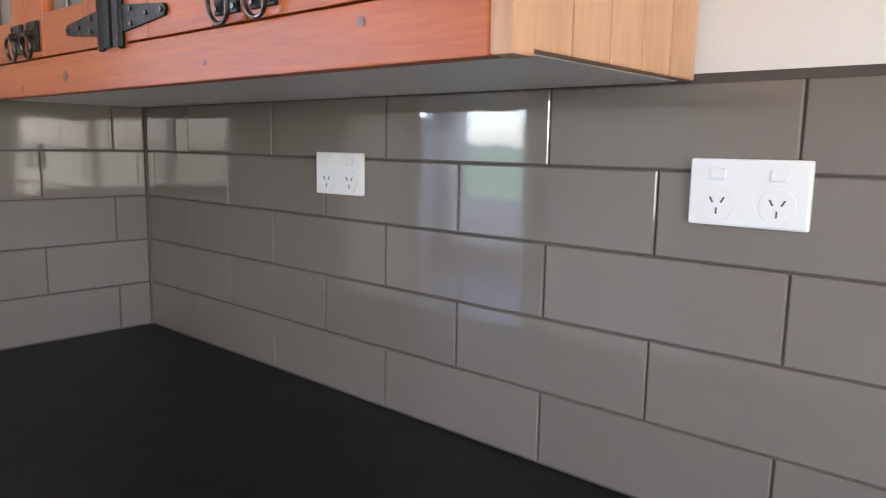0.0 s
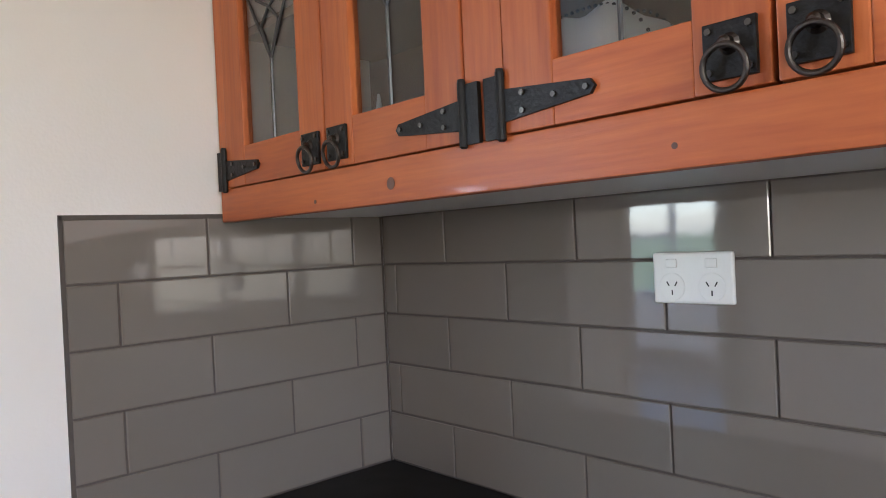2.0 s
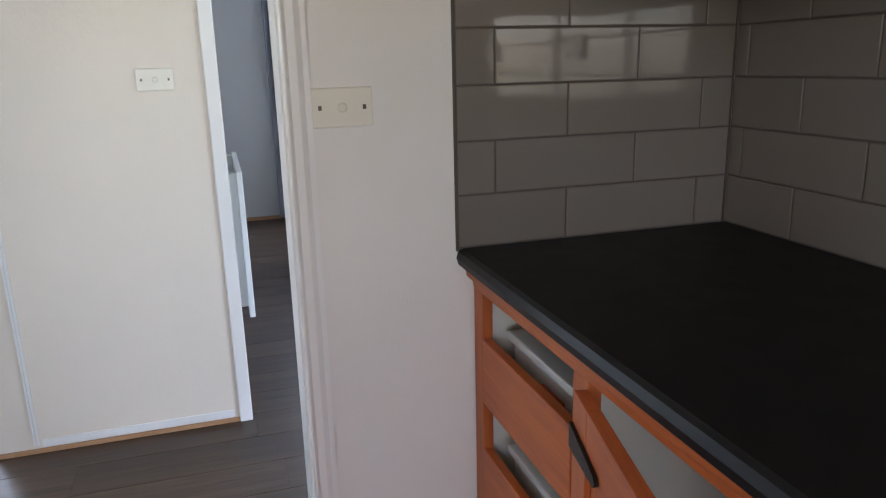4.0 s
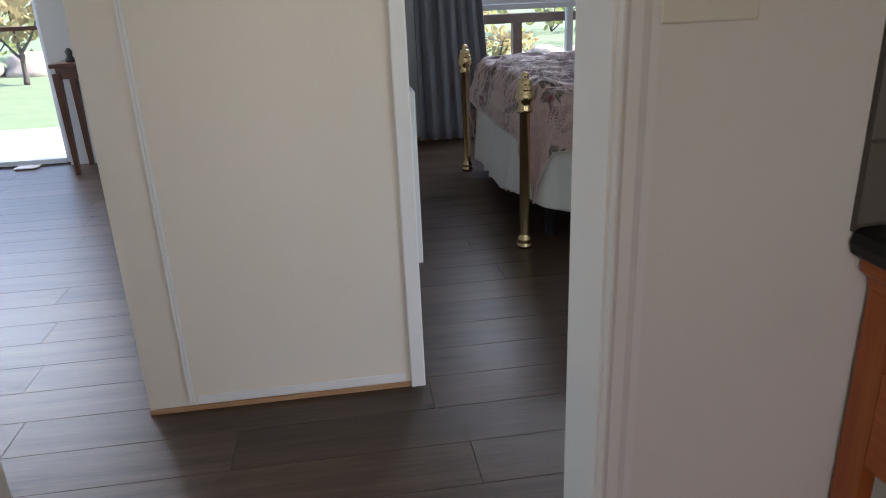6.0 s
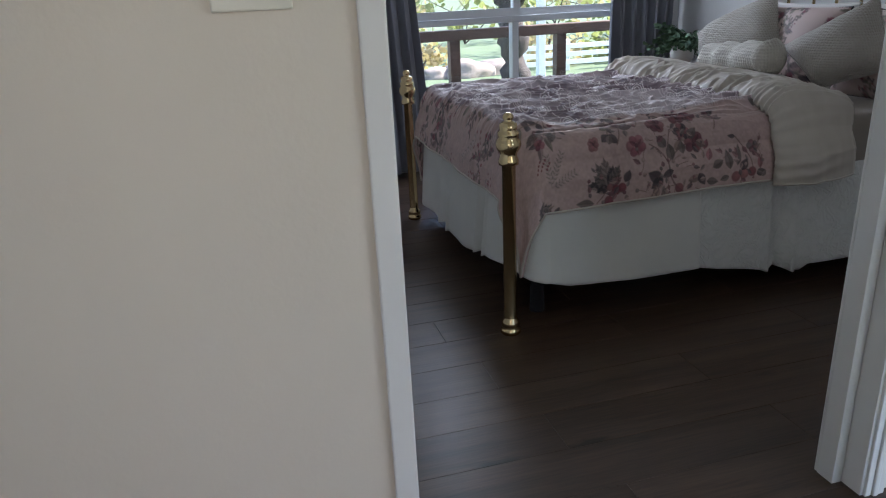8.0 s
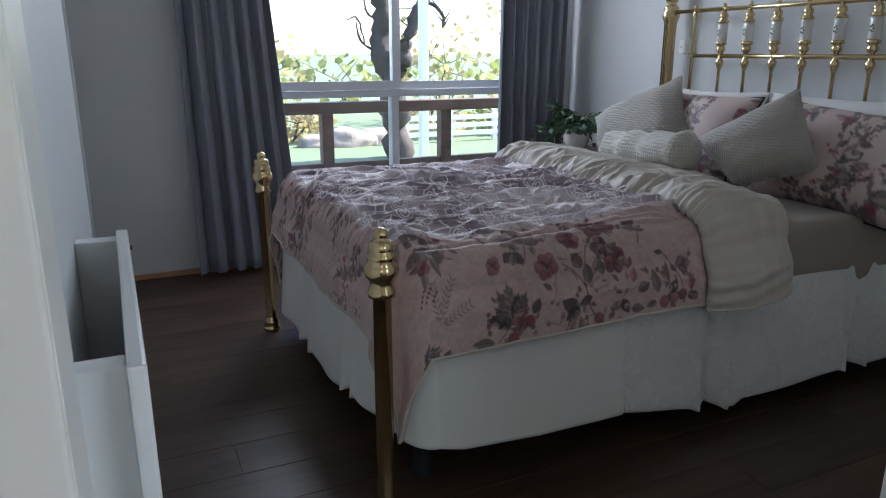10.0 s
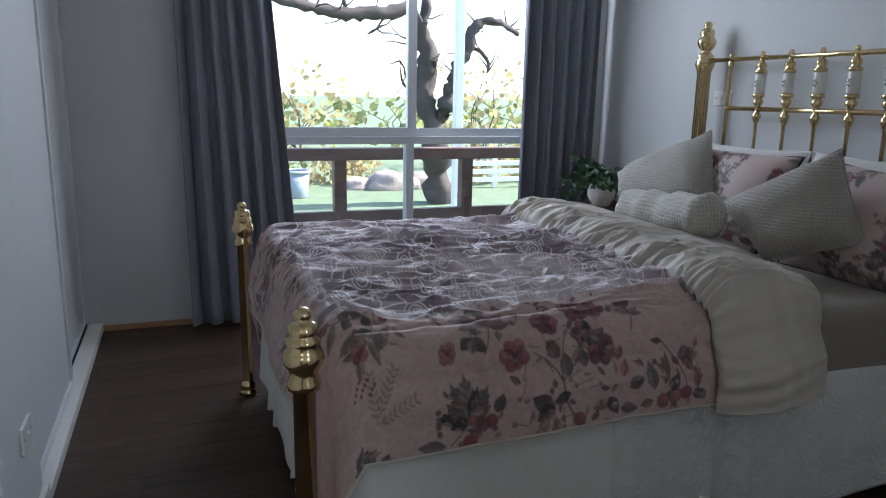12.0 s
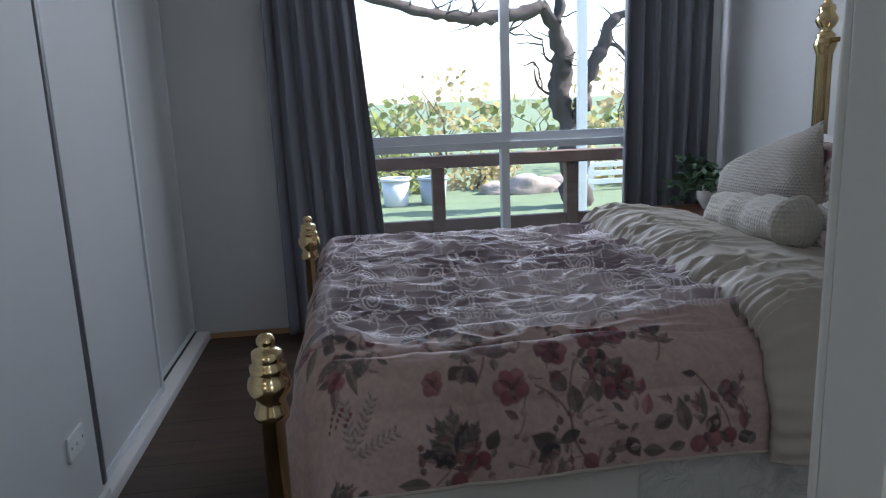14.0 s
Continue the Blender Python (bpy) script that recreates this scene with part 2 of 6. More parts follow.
M_CREAM.node_tree.nodes["Principled BSDF"].inputs["Roughness"].default_value = 0.58
M_KNIT = cloth("cream_textured_cotton", (0.39, 0.36, 0.315), 500, 0.05, 1.0, knit=92)
M_LACE = cloth("cream_lace", (0.50, 0.47, 0.41), 400, 0.06, 1.0, knit=70)
M_WHITEPIL = cloth("white_pillow_cotton", (0.66, 0.64, 0.62), 700)
M_PRINT = cloth("floral_print_cotton", (0.6, 0.5, 0.45), 700, attr="print")
M_PRINT.node_tree.nodes["Principled BSDF"].inputs["Sheen Weight"].default_value = 0.15
M_PRINT.node_tree.nodes["Principled BSDF"].inputs["Roughness"].default_value = 0.60
M_WINFRAME = mat("white_window_frame", (0.72, 0.74, 0.76), 0.35, var=0.03)
M_DARKWOOD = wood("dark_table_wood", (0.06, 0.022, 0.012), (0.16, 0.06, 0.03), "z", 0.3, coat=0.2)
M_RAIL = wood("weathered_timber", (0.06, 0.035, 0.026), (0.17, 0.105, 0.08), "y", 0.7)
M_GRASS = mat("lawn", (0.105, 0.15, 0.075), 0.9, var=0.35, scale=3, bump=0.4, bscale=60)
M_PAVE = mat("pale_paving", (0.42, 0.38, 0.33), 0.85, var=0.2, scale=5, bump=0.2, bscale=60)
M_BARK = mat("bark", (0.05, 0.04, 0.034), 0.9, var=0.5, scale=9, bump=0.8, bscale=25)
M_LEAF = leaf_mat("foliage", (0.13, 0.15, 0.06), (0.26, 0.30, 0.09))
M_LEAFY = leaf_mat("autumn_foliage", (0.26, 0.21, 0.11), (0.42, 0.36, 0.16))
M_IVY = mat("ivy_leaf", (0.06, 0.12, 0.06), 0.45, var=0.4, scale=30)
M_TUB = mat("grey_plastic_tub", (0.24, 0.29, 0.33), 0.5, var=0.1)
M_TUBW = mat("pale_plastic_tub", (0.52, 0.54, 0.55), 0.5, var=0.1)
M_FENCE = mat("white_fence_paint", (0.72, 0.72, 0.70), 0.6, var=0.1)
M_STONE = mat("garden_rock", (0.30, 0.25, 0.21), 0.9, var=0.3, scale=4, bump=0.8, bscale=14)
M_CLEARBOX = mat("frosted_plastic", (0.62, 0.62, 0.60), 0.3)
M_BLACK = mat("bed_base_cloth", (0.012, 0.012, 0.014), 0.9)
M_SIGN = mat("orange_red_sticker", (0.55, 0.10, 0.04), 0.5)
M_BRICK = mat("house_outer_wall", (0.36, 0.24, 0.18), 0.85, var=0.15)


# ---- mesh helpers ----
def thing(name, label, category, group="", at=(0, 0, 0), kind=""):
    e = new(name)
    e.empty_display_size = 0.1
    e.location = at
    return tagged(e, label, category, group, kind)


def part(name, bm, material, parent=None, label="", smooth=False):
    me = bpy.data.meshes.new(name)
    bmesh.ops.recalc_face_normals(bm, faces=bm.faces)
    bm.to_mesh(me)
    bm.free()
    if smooth:
        me.polygons.foreach_set("use_smooth", [True] * len(me.polygons))
    me.materials.append(material)
    ob = new(name, me)
    if parent is not None:
        ob.parent = parent
        ob.location = -Vector(origin(parent))
    if label:
        ob["label"] = label
    return ob


def origin(ob):
    v = Vector((0, 0, 0))
    while ob is not None:
        v += ob.location
        ob = ob.parent
    return v


def struct(name, bm, material, label, category="", smooth=False):
    return tagged(part(name, bm, material, smooth=smooth), label, category or name.split("_")[0], kind="structure")


def box(bm, x0, x1, y0, y1, z0, z1, bev=0.0, seg=2):
    x0, x1, y0, y1, z0, z1 = min(x0, x1), max(x0, x1), min(y0, y1), max(y0, y1), min(z0, z1), max(z0, z1)
    r = bmesh.ops.create_cube(bm, size=1.0)
    vs = r["verts"]
    for v in vs:
        v.co = Vector((x0 + (v.co.x + 0.5) * (x1 - x0), y0 + (v.co.y + 0.5) * (y1 - y0), z0 + (v.co.z + 0.5) * (z1 - z0)))
    if bev:
        es = list({e for v in vs for e in v.link_edges})
        bmesh.ops.bevel(bm, geom=es, offset=bev, segments=seg, affect="EDGES", profile=0.6)
    return bm


def bx(*a, **k):
    return box(bmesh.new(), *a, **k)


def boxes(*bs):
    bm = bmesh.new()
    for b in bs:
        box(bm, *b)
    return bm


def lathe(bm, profile, at, seg=24, axis="z"):
    """Turns a profile of (radius, height) about an upright axis."""
    rings = []
    for r, h in profile:
        ring = []
        for i in range(seg):
            a = 2 * math.pi * i / seg
            p = (r * math.cos(a), r * math.sin(a), h)
            if axis == "y":
                p = (p[0], p[2], p[1])
            elif axis == "x":
                p = (p[2], p[0], p[1])
            ring.append(bm.verts.new(Vector(at) + Vector(p)))
        rings.append(ring)
    for a, b in zip(rings, rings[1:]):
        for i in range(seg):
            bm.faces.new((a[i], a[(i + 1) % seg], b[(i + 1) % seg], b[i]))
    for ring in (rings[0], rings[-1]):
        bm.faces.new(ring)
    return bm


def tube(bm, pts, radii, seg=8):
    """A tapered tube through points."""
    pts = [Vector(p) for p in pts]
    rings = []
    up = Vector((0.31, 0.2, 0.93))
    for i, p in enumerate(pts):
        d = (pts[min(i + 1, len(pts) - 1)] - pts[max(i - 1, 0)]).normalized()
        a = d.cross(up)
        if a.length < 1e-3:
            a = d.cross(Vector((1, 0, 0)))
        a.normalize()
        b = d.cross(a)
        r = radii[i] if isinstance(radii, (list, tuple)) else radii
        rings.append([bm.verts.new(p + a * r * math.cos(2 * math.pi * k / seg) + b * r * math.sin(2 * math.pi * k / seg)) for k in range(seg)])
    for a, b in zip(rings, rings[1:]):
        for i in range(seg):
            bm.faces.new((a[i], a[(i + 1) % seg], b[(i + 1) % seg], b[i]))
    bm.faces.new(rings[0])
    bm.faces.new(rings[-1])
    return bm


def torus(bm, at, R, r, tilt=(0, 0, 0), seg=28, sub=10):
    m = Euler([radians(a) for a in tilt]).to_matrix()
    rings = []
    for i in range(seg):
        a = 2 * math.pi * i / seg
        rings.append([bm.verts.new(Vector(at) + m @ Vector(((R + r * math.cos(2 * math.pi * k / sub)) * math.cos(a), r * math.sin(2 * math.pi * k / sub), (R + r * math.cos(2 * math.pi * k / sub)) * math.sin(a)))) for k in range(sub)])
    for i in range(seg):
        a, b = rings[i], rings[(i + 1) % seg]
        for k in range(sub):
            bm.faces.new((a[k], a[(k + 1) % sub], b[(k + 1) % sub], b[k]))
    return bm


def prism(bm, outline, axis, lo, hi):
    """An outline in the two other axes, drawn out along one axis."""
    def p(a, b, c):
        return {"x": (c, a, b), "y": (a, c, b), "z": (a, b, c)}[axis]
    A = [bm.verts.new(p(a, b, lo)) for a, b in outline]
    B = [bm.verts.new(p(a, b, hi)) for a, b in outline]
    bm.faces.new(A)
    bm.faces.new(B[::-1])
    n = len(A)
    for i in range(n):
        bm.faces.new((A[i], A[(i + 1) % n], B[(i + 1) % n], B[i]))
    return bm


def grid_mesh(name, P, material, parent, colours=None, thick=0.0, label=""):
    """A smooth sheet from an array of places, rows by columns."""
    n, m = P.shape[:2]
    idx = np.arange(n * m).reshape(n, m)
    q = np.stack([idx[:-1, :-1], idx[1:, :-1], idx[1:, 1:], idx[:-1, 1:]], -1).reshape(-1, 4)
    me = bpy.data.meshes.new(name)
    me.from_pydata(P.reshape(-1, 3).tolist(), [], q.tolist())
    me.polygons.foreach_set("use_smooth", [True] * len(me.polygons))
    if colours is not None:
        at = me.color_attributes.new("print", "FLOAT_COLOR", "POINT")
        at.data.foreach_set("color", np.concatenate([colours, np.ones((n, m, 1))], -1).astype(np.float32).ravel())
    me.materials.append(material)
    ob = new(name, me)
    if parent is not None:
        ob.parent = parent
        ob.location = -Vector(origin(parent))
    if label:
        ob["label"] = label
    if thick:
        so = ob.modifiers.new("thickness", "SOLIDIFY")
        so.thickness, so.offset = thick, -1
    return ob


def vnoise(x, y, seed=0):
    """Smooth lattice noise in -1..1 on arrays."""
    rng = np.random.RandomState(seed)
    T = rng.rand(64, 64)
    xi, yi = np.floor(x).astype(int), np.floor(y).astype(int)
    fx, fy = x - xi, y - yi
    fx, fy = fx * fx * (3 - 2 * fx), fy * fy * (3 - 2 * fy)
    a, b, c, d = T[xi % 64, yi % 64], T[(xi + 1) % 64, yi % 64], T[xi % 64, (yi + 1) % 64], T[(xi + 1) % 64, (yi + 1) % 64]
    return 2 * ((a * (1 - fx) + b * fx) * (1 - fy) + (c * (1 - fx) + d * fx) * fy) - 1


# ---- the large structure ----
XH, XB, XW = -1.24, -1.34, -4.88      # hall face and bedroom face of the panel wall, window wall
YL, YR = -1.03, 1.877                 # wardrobe side and headboard side of the bedroom
HT = 2.42
struct("wall_tiled", bx(-0.10, 3.6, 0.010, 0.13, 0, HT), M_WALL, "white painted kitchen wall behind grey tiles", "wall")
struct("wall_kitchen_door", boxes((-0.10, -0.004, -0.900, 0.010, 0, HT), (-0.10, -0.004, -3.3, -1.66, 0, HT), (-0.10, -0.004, -1.66, -0.900, 2.06, HT)),
       M_WALL, "white painted kitchen wall with a doorway", "wall")
struct("wall_kitchen_east", boxes((3.6, 3.72, -3.3, 0.13, 0, 0.95), (3.6, 3.72, -3.3, 0.13, 2.05, HT), (3.6, 3.72, -3.3, -2.55, 0.95, 2.05), (3.6, 3.72, -0.85, 0.13, 0.95, 2.05)),
       M_WALL, "unseen white painted kitchen wall with an added window opening", "wall")
struct("wall_kitchen_south", bx(-0.10, 3.72, -3.42, -3.3, 0, HT), M_WALL, "plain white painted kitchen wall", "wall")
struct("wall_panel", bx(XB, XH, -1.834, -1.014, 0.018, HT), M_PANEL, "cream painted wall panel between two doorways", "wall")
struct("wall_bedroom_door", boxes((XB, XH, 0.115, 2.0, 0, HT), (XB, XH, -1.014, 0.115, 2.08, HT)), M_WALL, "white painted wall beside the bedroom doorway", "wall")
struct("wall_living", bx(-4.88, XB, -1.834, -1.74, 0, HT), M_WALL, "white wall between living room and wardrobe", "wall")
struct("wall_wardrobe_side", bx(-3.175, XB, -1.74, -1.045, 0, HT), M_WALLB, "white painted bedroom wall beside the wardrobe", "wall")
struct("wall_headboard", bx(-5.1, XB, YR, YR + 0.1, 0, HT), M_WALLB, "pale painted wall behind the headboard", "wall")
WY0, WY1, WZ0, WZ1 = -0.36, 1.70, 0.28, 2.12
DY0, DY1 = -6.3, -3.22
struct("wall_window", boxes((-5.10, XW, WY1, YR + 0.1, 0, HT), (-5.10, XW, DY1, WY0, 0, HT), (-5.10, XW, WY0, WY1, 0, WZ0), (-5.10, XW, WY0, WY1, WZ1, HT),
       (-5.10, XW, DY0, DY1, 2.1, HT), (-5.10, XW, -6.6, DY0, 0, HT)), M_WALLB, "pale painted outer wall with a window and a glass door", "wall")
struct("wall_living_south", boxes((-5.1, 0.02, -6.72, -6.6, 0, 0.6), (-5.1, 0.02, -6.72, -6.6, 2.1, HT), (-5.1, -4.6, -6.72, -6.6, 0.6, 2.1), (-1.6, 0.02, -6.72, -6.6, 0.6, 2.1)),
       M_WALL, "white living room wall with a wide window opening", "wall")
struct("wall_living_east", bx(-0.10, 0.02, -6.6, -3.42, 0, HT), M_WALL, "plain white living room wall", "wall")
struct("wall_hall_end", bx(XH, -0.10, 1.9, 2.0, 0, HT), M_WALL, "plain white hall end wall", "wall")
struct("ceiling", bx(-5.1, 3.72, -6.72, 2.0, HT, HT + 0.1), M_CEIL, "plain white ceiling", "ceiling")
# unseen roof slab; its eave is added to keep sun out of the windows
struct("roof", boxes((-5.75, 4.4, -7.4, 2.7, HT + 0.12, HT + 0.2), (-5.78, -5.75, -7.4, 2.7, HT + 0.0, HT + 0.24)), M_BRICK, "unseen flat roof with an eave added to block the sun", "roof")
floor = struct("floor", bx(-5.1, 3.72, -6.72, 2.0, -0.12, -0.006), M_GAP, "brown wood-look vinyl plank floor", "floor")

# trim
struct("trim_panel_strip", boxes((XH, XH + 0.006, -1.716, -1.708, 0.03, HT, 0.002), (XH, XH + 0.004, -1.707, -1.698, 0.03, HT, 0.0015)), M_TRIM, "thin white cover strip on the panel", "trim")
struct("trim_panel_strip_low", bx(XH, XH + 0.005, -1.69, -1.06, 0.022, 0.05, bev=0.002), M_TRIM, "narrow white strip along the panel foot", "trim")
struct("baseboard_raw", bx(XH - 0.05, XH + 0.004, -1.836, -1.0, 0, 0.017, bev=0.002), M_RAWEDGE, "raw timber edge under the wall panel", "trim")
struct("trim_door_left", boxes((XH, XH + 0.010, -1.044, -1.0, 0, 2.12, 0.004)), M_TRIM, "white painted door architrave", "trim")
struct("door_jamb_left", bx(XB - 0.004, XH + 0.006, -1.014, -0.999, 0, 2.08, bev=0.002), M_TRIM, "white painted door jamb", "trim")
jr = struct("door_jamb_right", bx(XB - 0.004, XH + 0.004, 0.090, 0.115, 0, 2.08, bev=0.002), M_TRIM, "white painted door jamb with a stop", "trim")
part("door_stop", bx(-1.3435, -1.293, 0.0605, 0.0895, 0, 2.07, bev=0.002), M_TRIM, jr)
part("strike_plate", bx(-1.280, -1.252, 0.087, 0.0898, 1.12, 1.20, bev=0.0006), M_STEEL, jr, "steel strike plate")
struct("trim_door_right", boxes((XH + 0.001, XH + 0.012, 0.098, 0.116, 0, 2.12, 0.003), (XH + 0.001, XH + 0.018, 0.1165, 0.132, 0, 2.12, 0.004), (XH + 0.001, XH + 0.014, 0.1325, 0.152, 0, 2.12, 0.003), (XB - 0.014, XB - 0.0045, 0.061, 0.165, 0, 2.12, 0.004)), M_TRIM, "white painted door architrave", "trim")
struct("trim_door_head", boxes((XH, XH + 0.014, -1.05, 0.15, 2.08, 2.14)), M_TRIM, "white painted head architrave", "trim")
arch = [(-0.908, 0), (-0.908, 0.012), (-0.905, 0.018), (-0.902, 0.018), (-0.896, 0.014), (-0.882, 0.014), (-0.872, 0.010), (-0.862, 0.010), (-0.862, 0)]
struct("trim_kitchen_door_north", prism(bmesh.new(), [(x - 0.004, y) for y, x in arch], "z", 0, 2.11), M_TRIM, "white moulded kitchen door architrave", "trim")
struct("trim_kitchen_door_south", prism(bmesh.new(), [(x - 0.004, -2.565 - y) for y, x in arch], "z", 0, 2.11), M_TRIM, "white moulded kitchen door architrave", "trim")
struct("kitchen_door_lining", boxes((-0.112, 0.006, -0.912, -0.900, 0, 2.06), (-0.112, 0.006, -1.668, -1.653, 0, 2.06), (-0.112, 0.006, -1.653, -0.912, 2.045, 2.06)), M_TRIM, "white painted door lining", "trim")
struct("baseboard_wardrobe", boxes((-4.88, -3.192, -1.100, -1.028, 0, 0.045, 0.006), (-3.19, XB - 0.02, -1.046, -1.028, 0, 0.07, 0.004)), M_TRIM, "white wardrobe sill and skirting", "trim")
struct("baseboard_track", bx(-4.88, -3.22, -1.128, -1.104, 0.0, 0.05), M_DARKHOLE, "dark bottom track of the sliding doors", "trim")
struct("baseboard_window", bx(XW, XW + 0.012, YL, -0.3, 0, 0.03, bev=0.002), M_RAWEDGE, "narrow timber skirting under the window wall", "trim")
struct("tile_bed_long", bx(0.0, 2.4, 0.003, 0.010, 0.9, 1.413), M_GROUT, "dark grout between grey tiles", "grout")
struct("tile_bed_short", bx(-0.004, -0.002, -0.602, 0.0, 0.9, 1.413), M_GROUT, "dark grout between grey tiles", "grout")
struct("trim_tile_top", boxes((0, 2.4, -0.0015, 0.010, 1.4055, 1.416), (-0.004, 0.001, -0.604, 0.0, 1.4085, 1.416), (-0.004, 0.001, -0.605, -0.601, 0.9, 1.416)), M_GROUT, "thin dark edging along the tiles", "trim")

struct("trim_corner_seal", bx(0.0012, 0.0042, -0.0042, -0.0012, 0.906, 1.41), M_GROUT, "dark seal in the tiled corner", "trim")


# ---- wardrobe doors ----
def wardrobe_door(x0, x1, y, edge):
    w = thing("wardrobe_door", "white sliding wardrobe door in a slim frame", "wardrobe door", "sliding wardrobe doors", ((x0 + x1) / 2, y, 0.05))
    part("panel", bx(x0 + 0.02, x1 - 0.02, y - 0.006, y + 0.002, 0.05, 2.36), M_WALLB, w)
    for a, b, m in ((x0, x0 + 0.025, M_WINFRAME), (x1 - 0.025, x1, edge)):
        part("stile", bx(a, b, y - 0.012, y + 0.012, 0.05, 2.36, bev=0.003), m, w)
    part("bottom_rail", bx(x0 + 0.025, x1 - 0.025, y - 0.012, y + 0.010, 0.05, 0.075), M_WINFRAME, w)


# near stile coloured dark grey to stand for the shaded gap by the wall
wardrobe_door(-4.03, -3.245, -1.075, M_STILE)
wardrobe_door(-4.87, -4.00, -1.116, M_WINFRAME)


# ---- bedroom window ----
win = struct("window_1", boxes((-5.06, -4.99, WY0, WY0 + 0.05, WZ0, WZ1), (-5.06, -4.99, WY1 - 0.05, WY1, WZ0, WZ1), (-5.06, -4.99, WY0 + 0.05, WY1 - 0.05, WZ1 - 0.05, WZ1),
             (-5.06, -4.99, WY0 + 0.05, WY1 - 0.05, WZ0, WZ0 + 0.05)), M_WINFRAME, "white sliding window with two rows of panes", "window")
part("transom", bx(-5.065, -4.985, WY0 + 0.05, WY1 - 0.05, 0.950, 0.992, bev=0.003), M_WINFRAME, win)
sash = part("sash", boxes((-5.005, -4.975, WY0 + 0.05, 0.70, 0.994, 1.046), (-5.005, -4.975, 0.648, 0.70, 1.046, WZ1 - 0.05), (-5.005, -4.975, WY0 + 0.05, 0.648, WZ1 - 0.1, WZ1 - 0.05),
            (-5.005, -4.975, WY0 + 0.05, WY0 + 0.10, 1.046, WZ1 - 0.1)), M_WINFRAME, win)
part("sash", boxes((-5.045, -5.012, 0.66, WY1 - 0.05, 0.994, 1.040), (-5.045, -5.012, 0.655, 0.69, 1.04, WZ1 - 0.05), (-5.045, -5.012, WY1 - 0.1, WY1 - 0.05, 1.04, WZ1 - 0.05)), M_WINFRAME, win)
part("mullion", bx(-5.06, -4.99, 0.645, 0.692, WZ0 + 0.05, 0.950, bev=0.003), M_WINFRAME, win)
for y0, y1, z0, z1, x in ((WY0 + 0.1, 0.648, 1.046, WZ1 - 0.1, -4.992), (0.69, WY1 - 0.1, 1.04, WZ1 - 0.06, -5.03), (WY0 + 0.05, 0.645, WZ0 + 0.05, 0.95, -5.03), (0.692, WY1 - 0.05, WZ0 + 0.05, 0.95, -5.03)):
    g = part("pane", bx(x - 0.002, x + 0.002, y0, y1, z0, z1), M_GLASS, win)
    g.visible_shadow = False
part("window_sill", bx(-5.0, XW + 0.02, WY0, WY1, WZ0 - 0.03, WZ0 - 0.001, bev=0.004), M_TRIM, win)

# living room glass door
gd = struct("door_glass", boxes((-5.06, -4.99, DY0, DY0 + 0.06, 0, 2.1), (-5.06, -4.99, DY1 - 0.06, DY1, 0, 2.1), (-5.06, -4.99, DY0 + 0.06, DY1 - 0.06, 2.04, 2.1),
            (-5.07, -4.97, DY0 + 0.06, DY1 - 0.06, 0.0, 0.035)), M_WINFRAME, "wide sliding glass door with white frames", "glass door")
part("mid_rail", bx(-5.045, -5.005, DY0 + 0.06, DY1 - 0.06, 0.965, 0.995), M_DARKWOOD, gd, "dark middle rail")
for y0, y1 in ((DY0 + 0.06, -4.78), (-4.72, DY1 - 0.06)):
    g = part("pane", bx(-5.027, -5.023, y0, y1, 0.035, 2.04), M_GLASS, gd)
    g.visible_shadow = False
part("stile", bx(-5.045, -5.005, -4.79, -4.71, 0.035, 2.04, bev=0.003), M_WINFRAME, gd)
w2 = struct("window_2", boxes((-4.6, -1.6, -6.69, -6.63, 0.6, 0.65), (-4.6, -1.6, -6.69, -6.63, 2.05, 2.1), (-4.6, -4.55, -6.69, -6.63, 0.65, 2.05), (-1.65, -1.6, -6.69, -6.63, 0.65, 2.05), (-3.13, -3.07, -6.69, -6.63, 0.65, 2.05), (-4.55, -3.13, -6.685, -6.635, 1.28, 1.33)),
            M_WINFRAME, "wide living room window with a white frame", "window")
# assumed window out of view; holds the lamp added to light the kitchen
w3 = struct("window_3", boxes((3.62, 3.68, -2.55, -0.85, 0.95, 1.0), (3.62, 3.68, -2.55, -0.85, 2.0, 2.05), (3.62, 3.68, -2.55, -2.5, 1.0, 2.0), (3.62, 3.68, -0.9, -0.85, 1.0, 2.0), (3.63, 3.67, -2.02, -1.97, 1.0, 2.0), (3.63, 3.67, -1.42, -1.37, 1.0, 2.0)),
            M_WINFRAME, "unseen kitchen window with a white frame, added for the fill lamp", "window")


# ---- kitchen: worktop, wall cabinet ----
wtop = thing("worktop", "matt black laminate worktop with a rounded edge", "worktop", at=(1.2, -0.3, 0.868))
part("slab", bx(0.0015, 2.4, -0.584, 0.002, 0.868, 0.905), M_COUNTER, wtop)
part("front_edge", prism(bmesh.new(), [(-0.584, 0.905), (-0.594, 0.9045), (-0.602, 0.900), (-0.606, 0.888), (-0.602, 0.874), (-0.594, 0.8685), (-0.584, 0.868)], "x", 0.0015, 2.4), M_COUNTER, wtop)


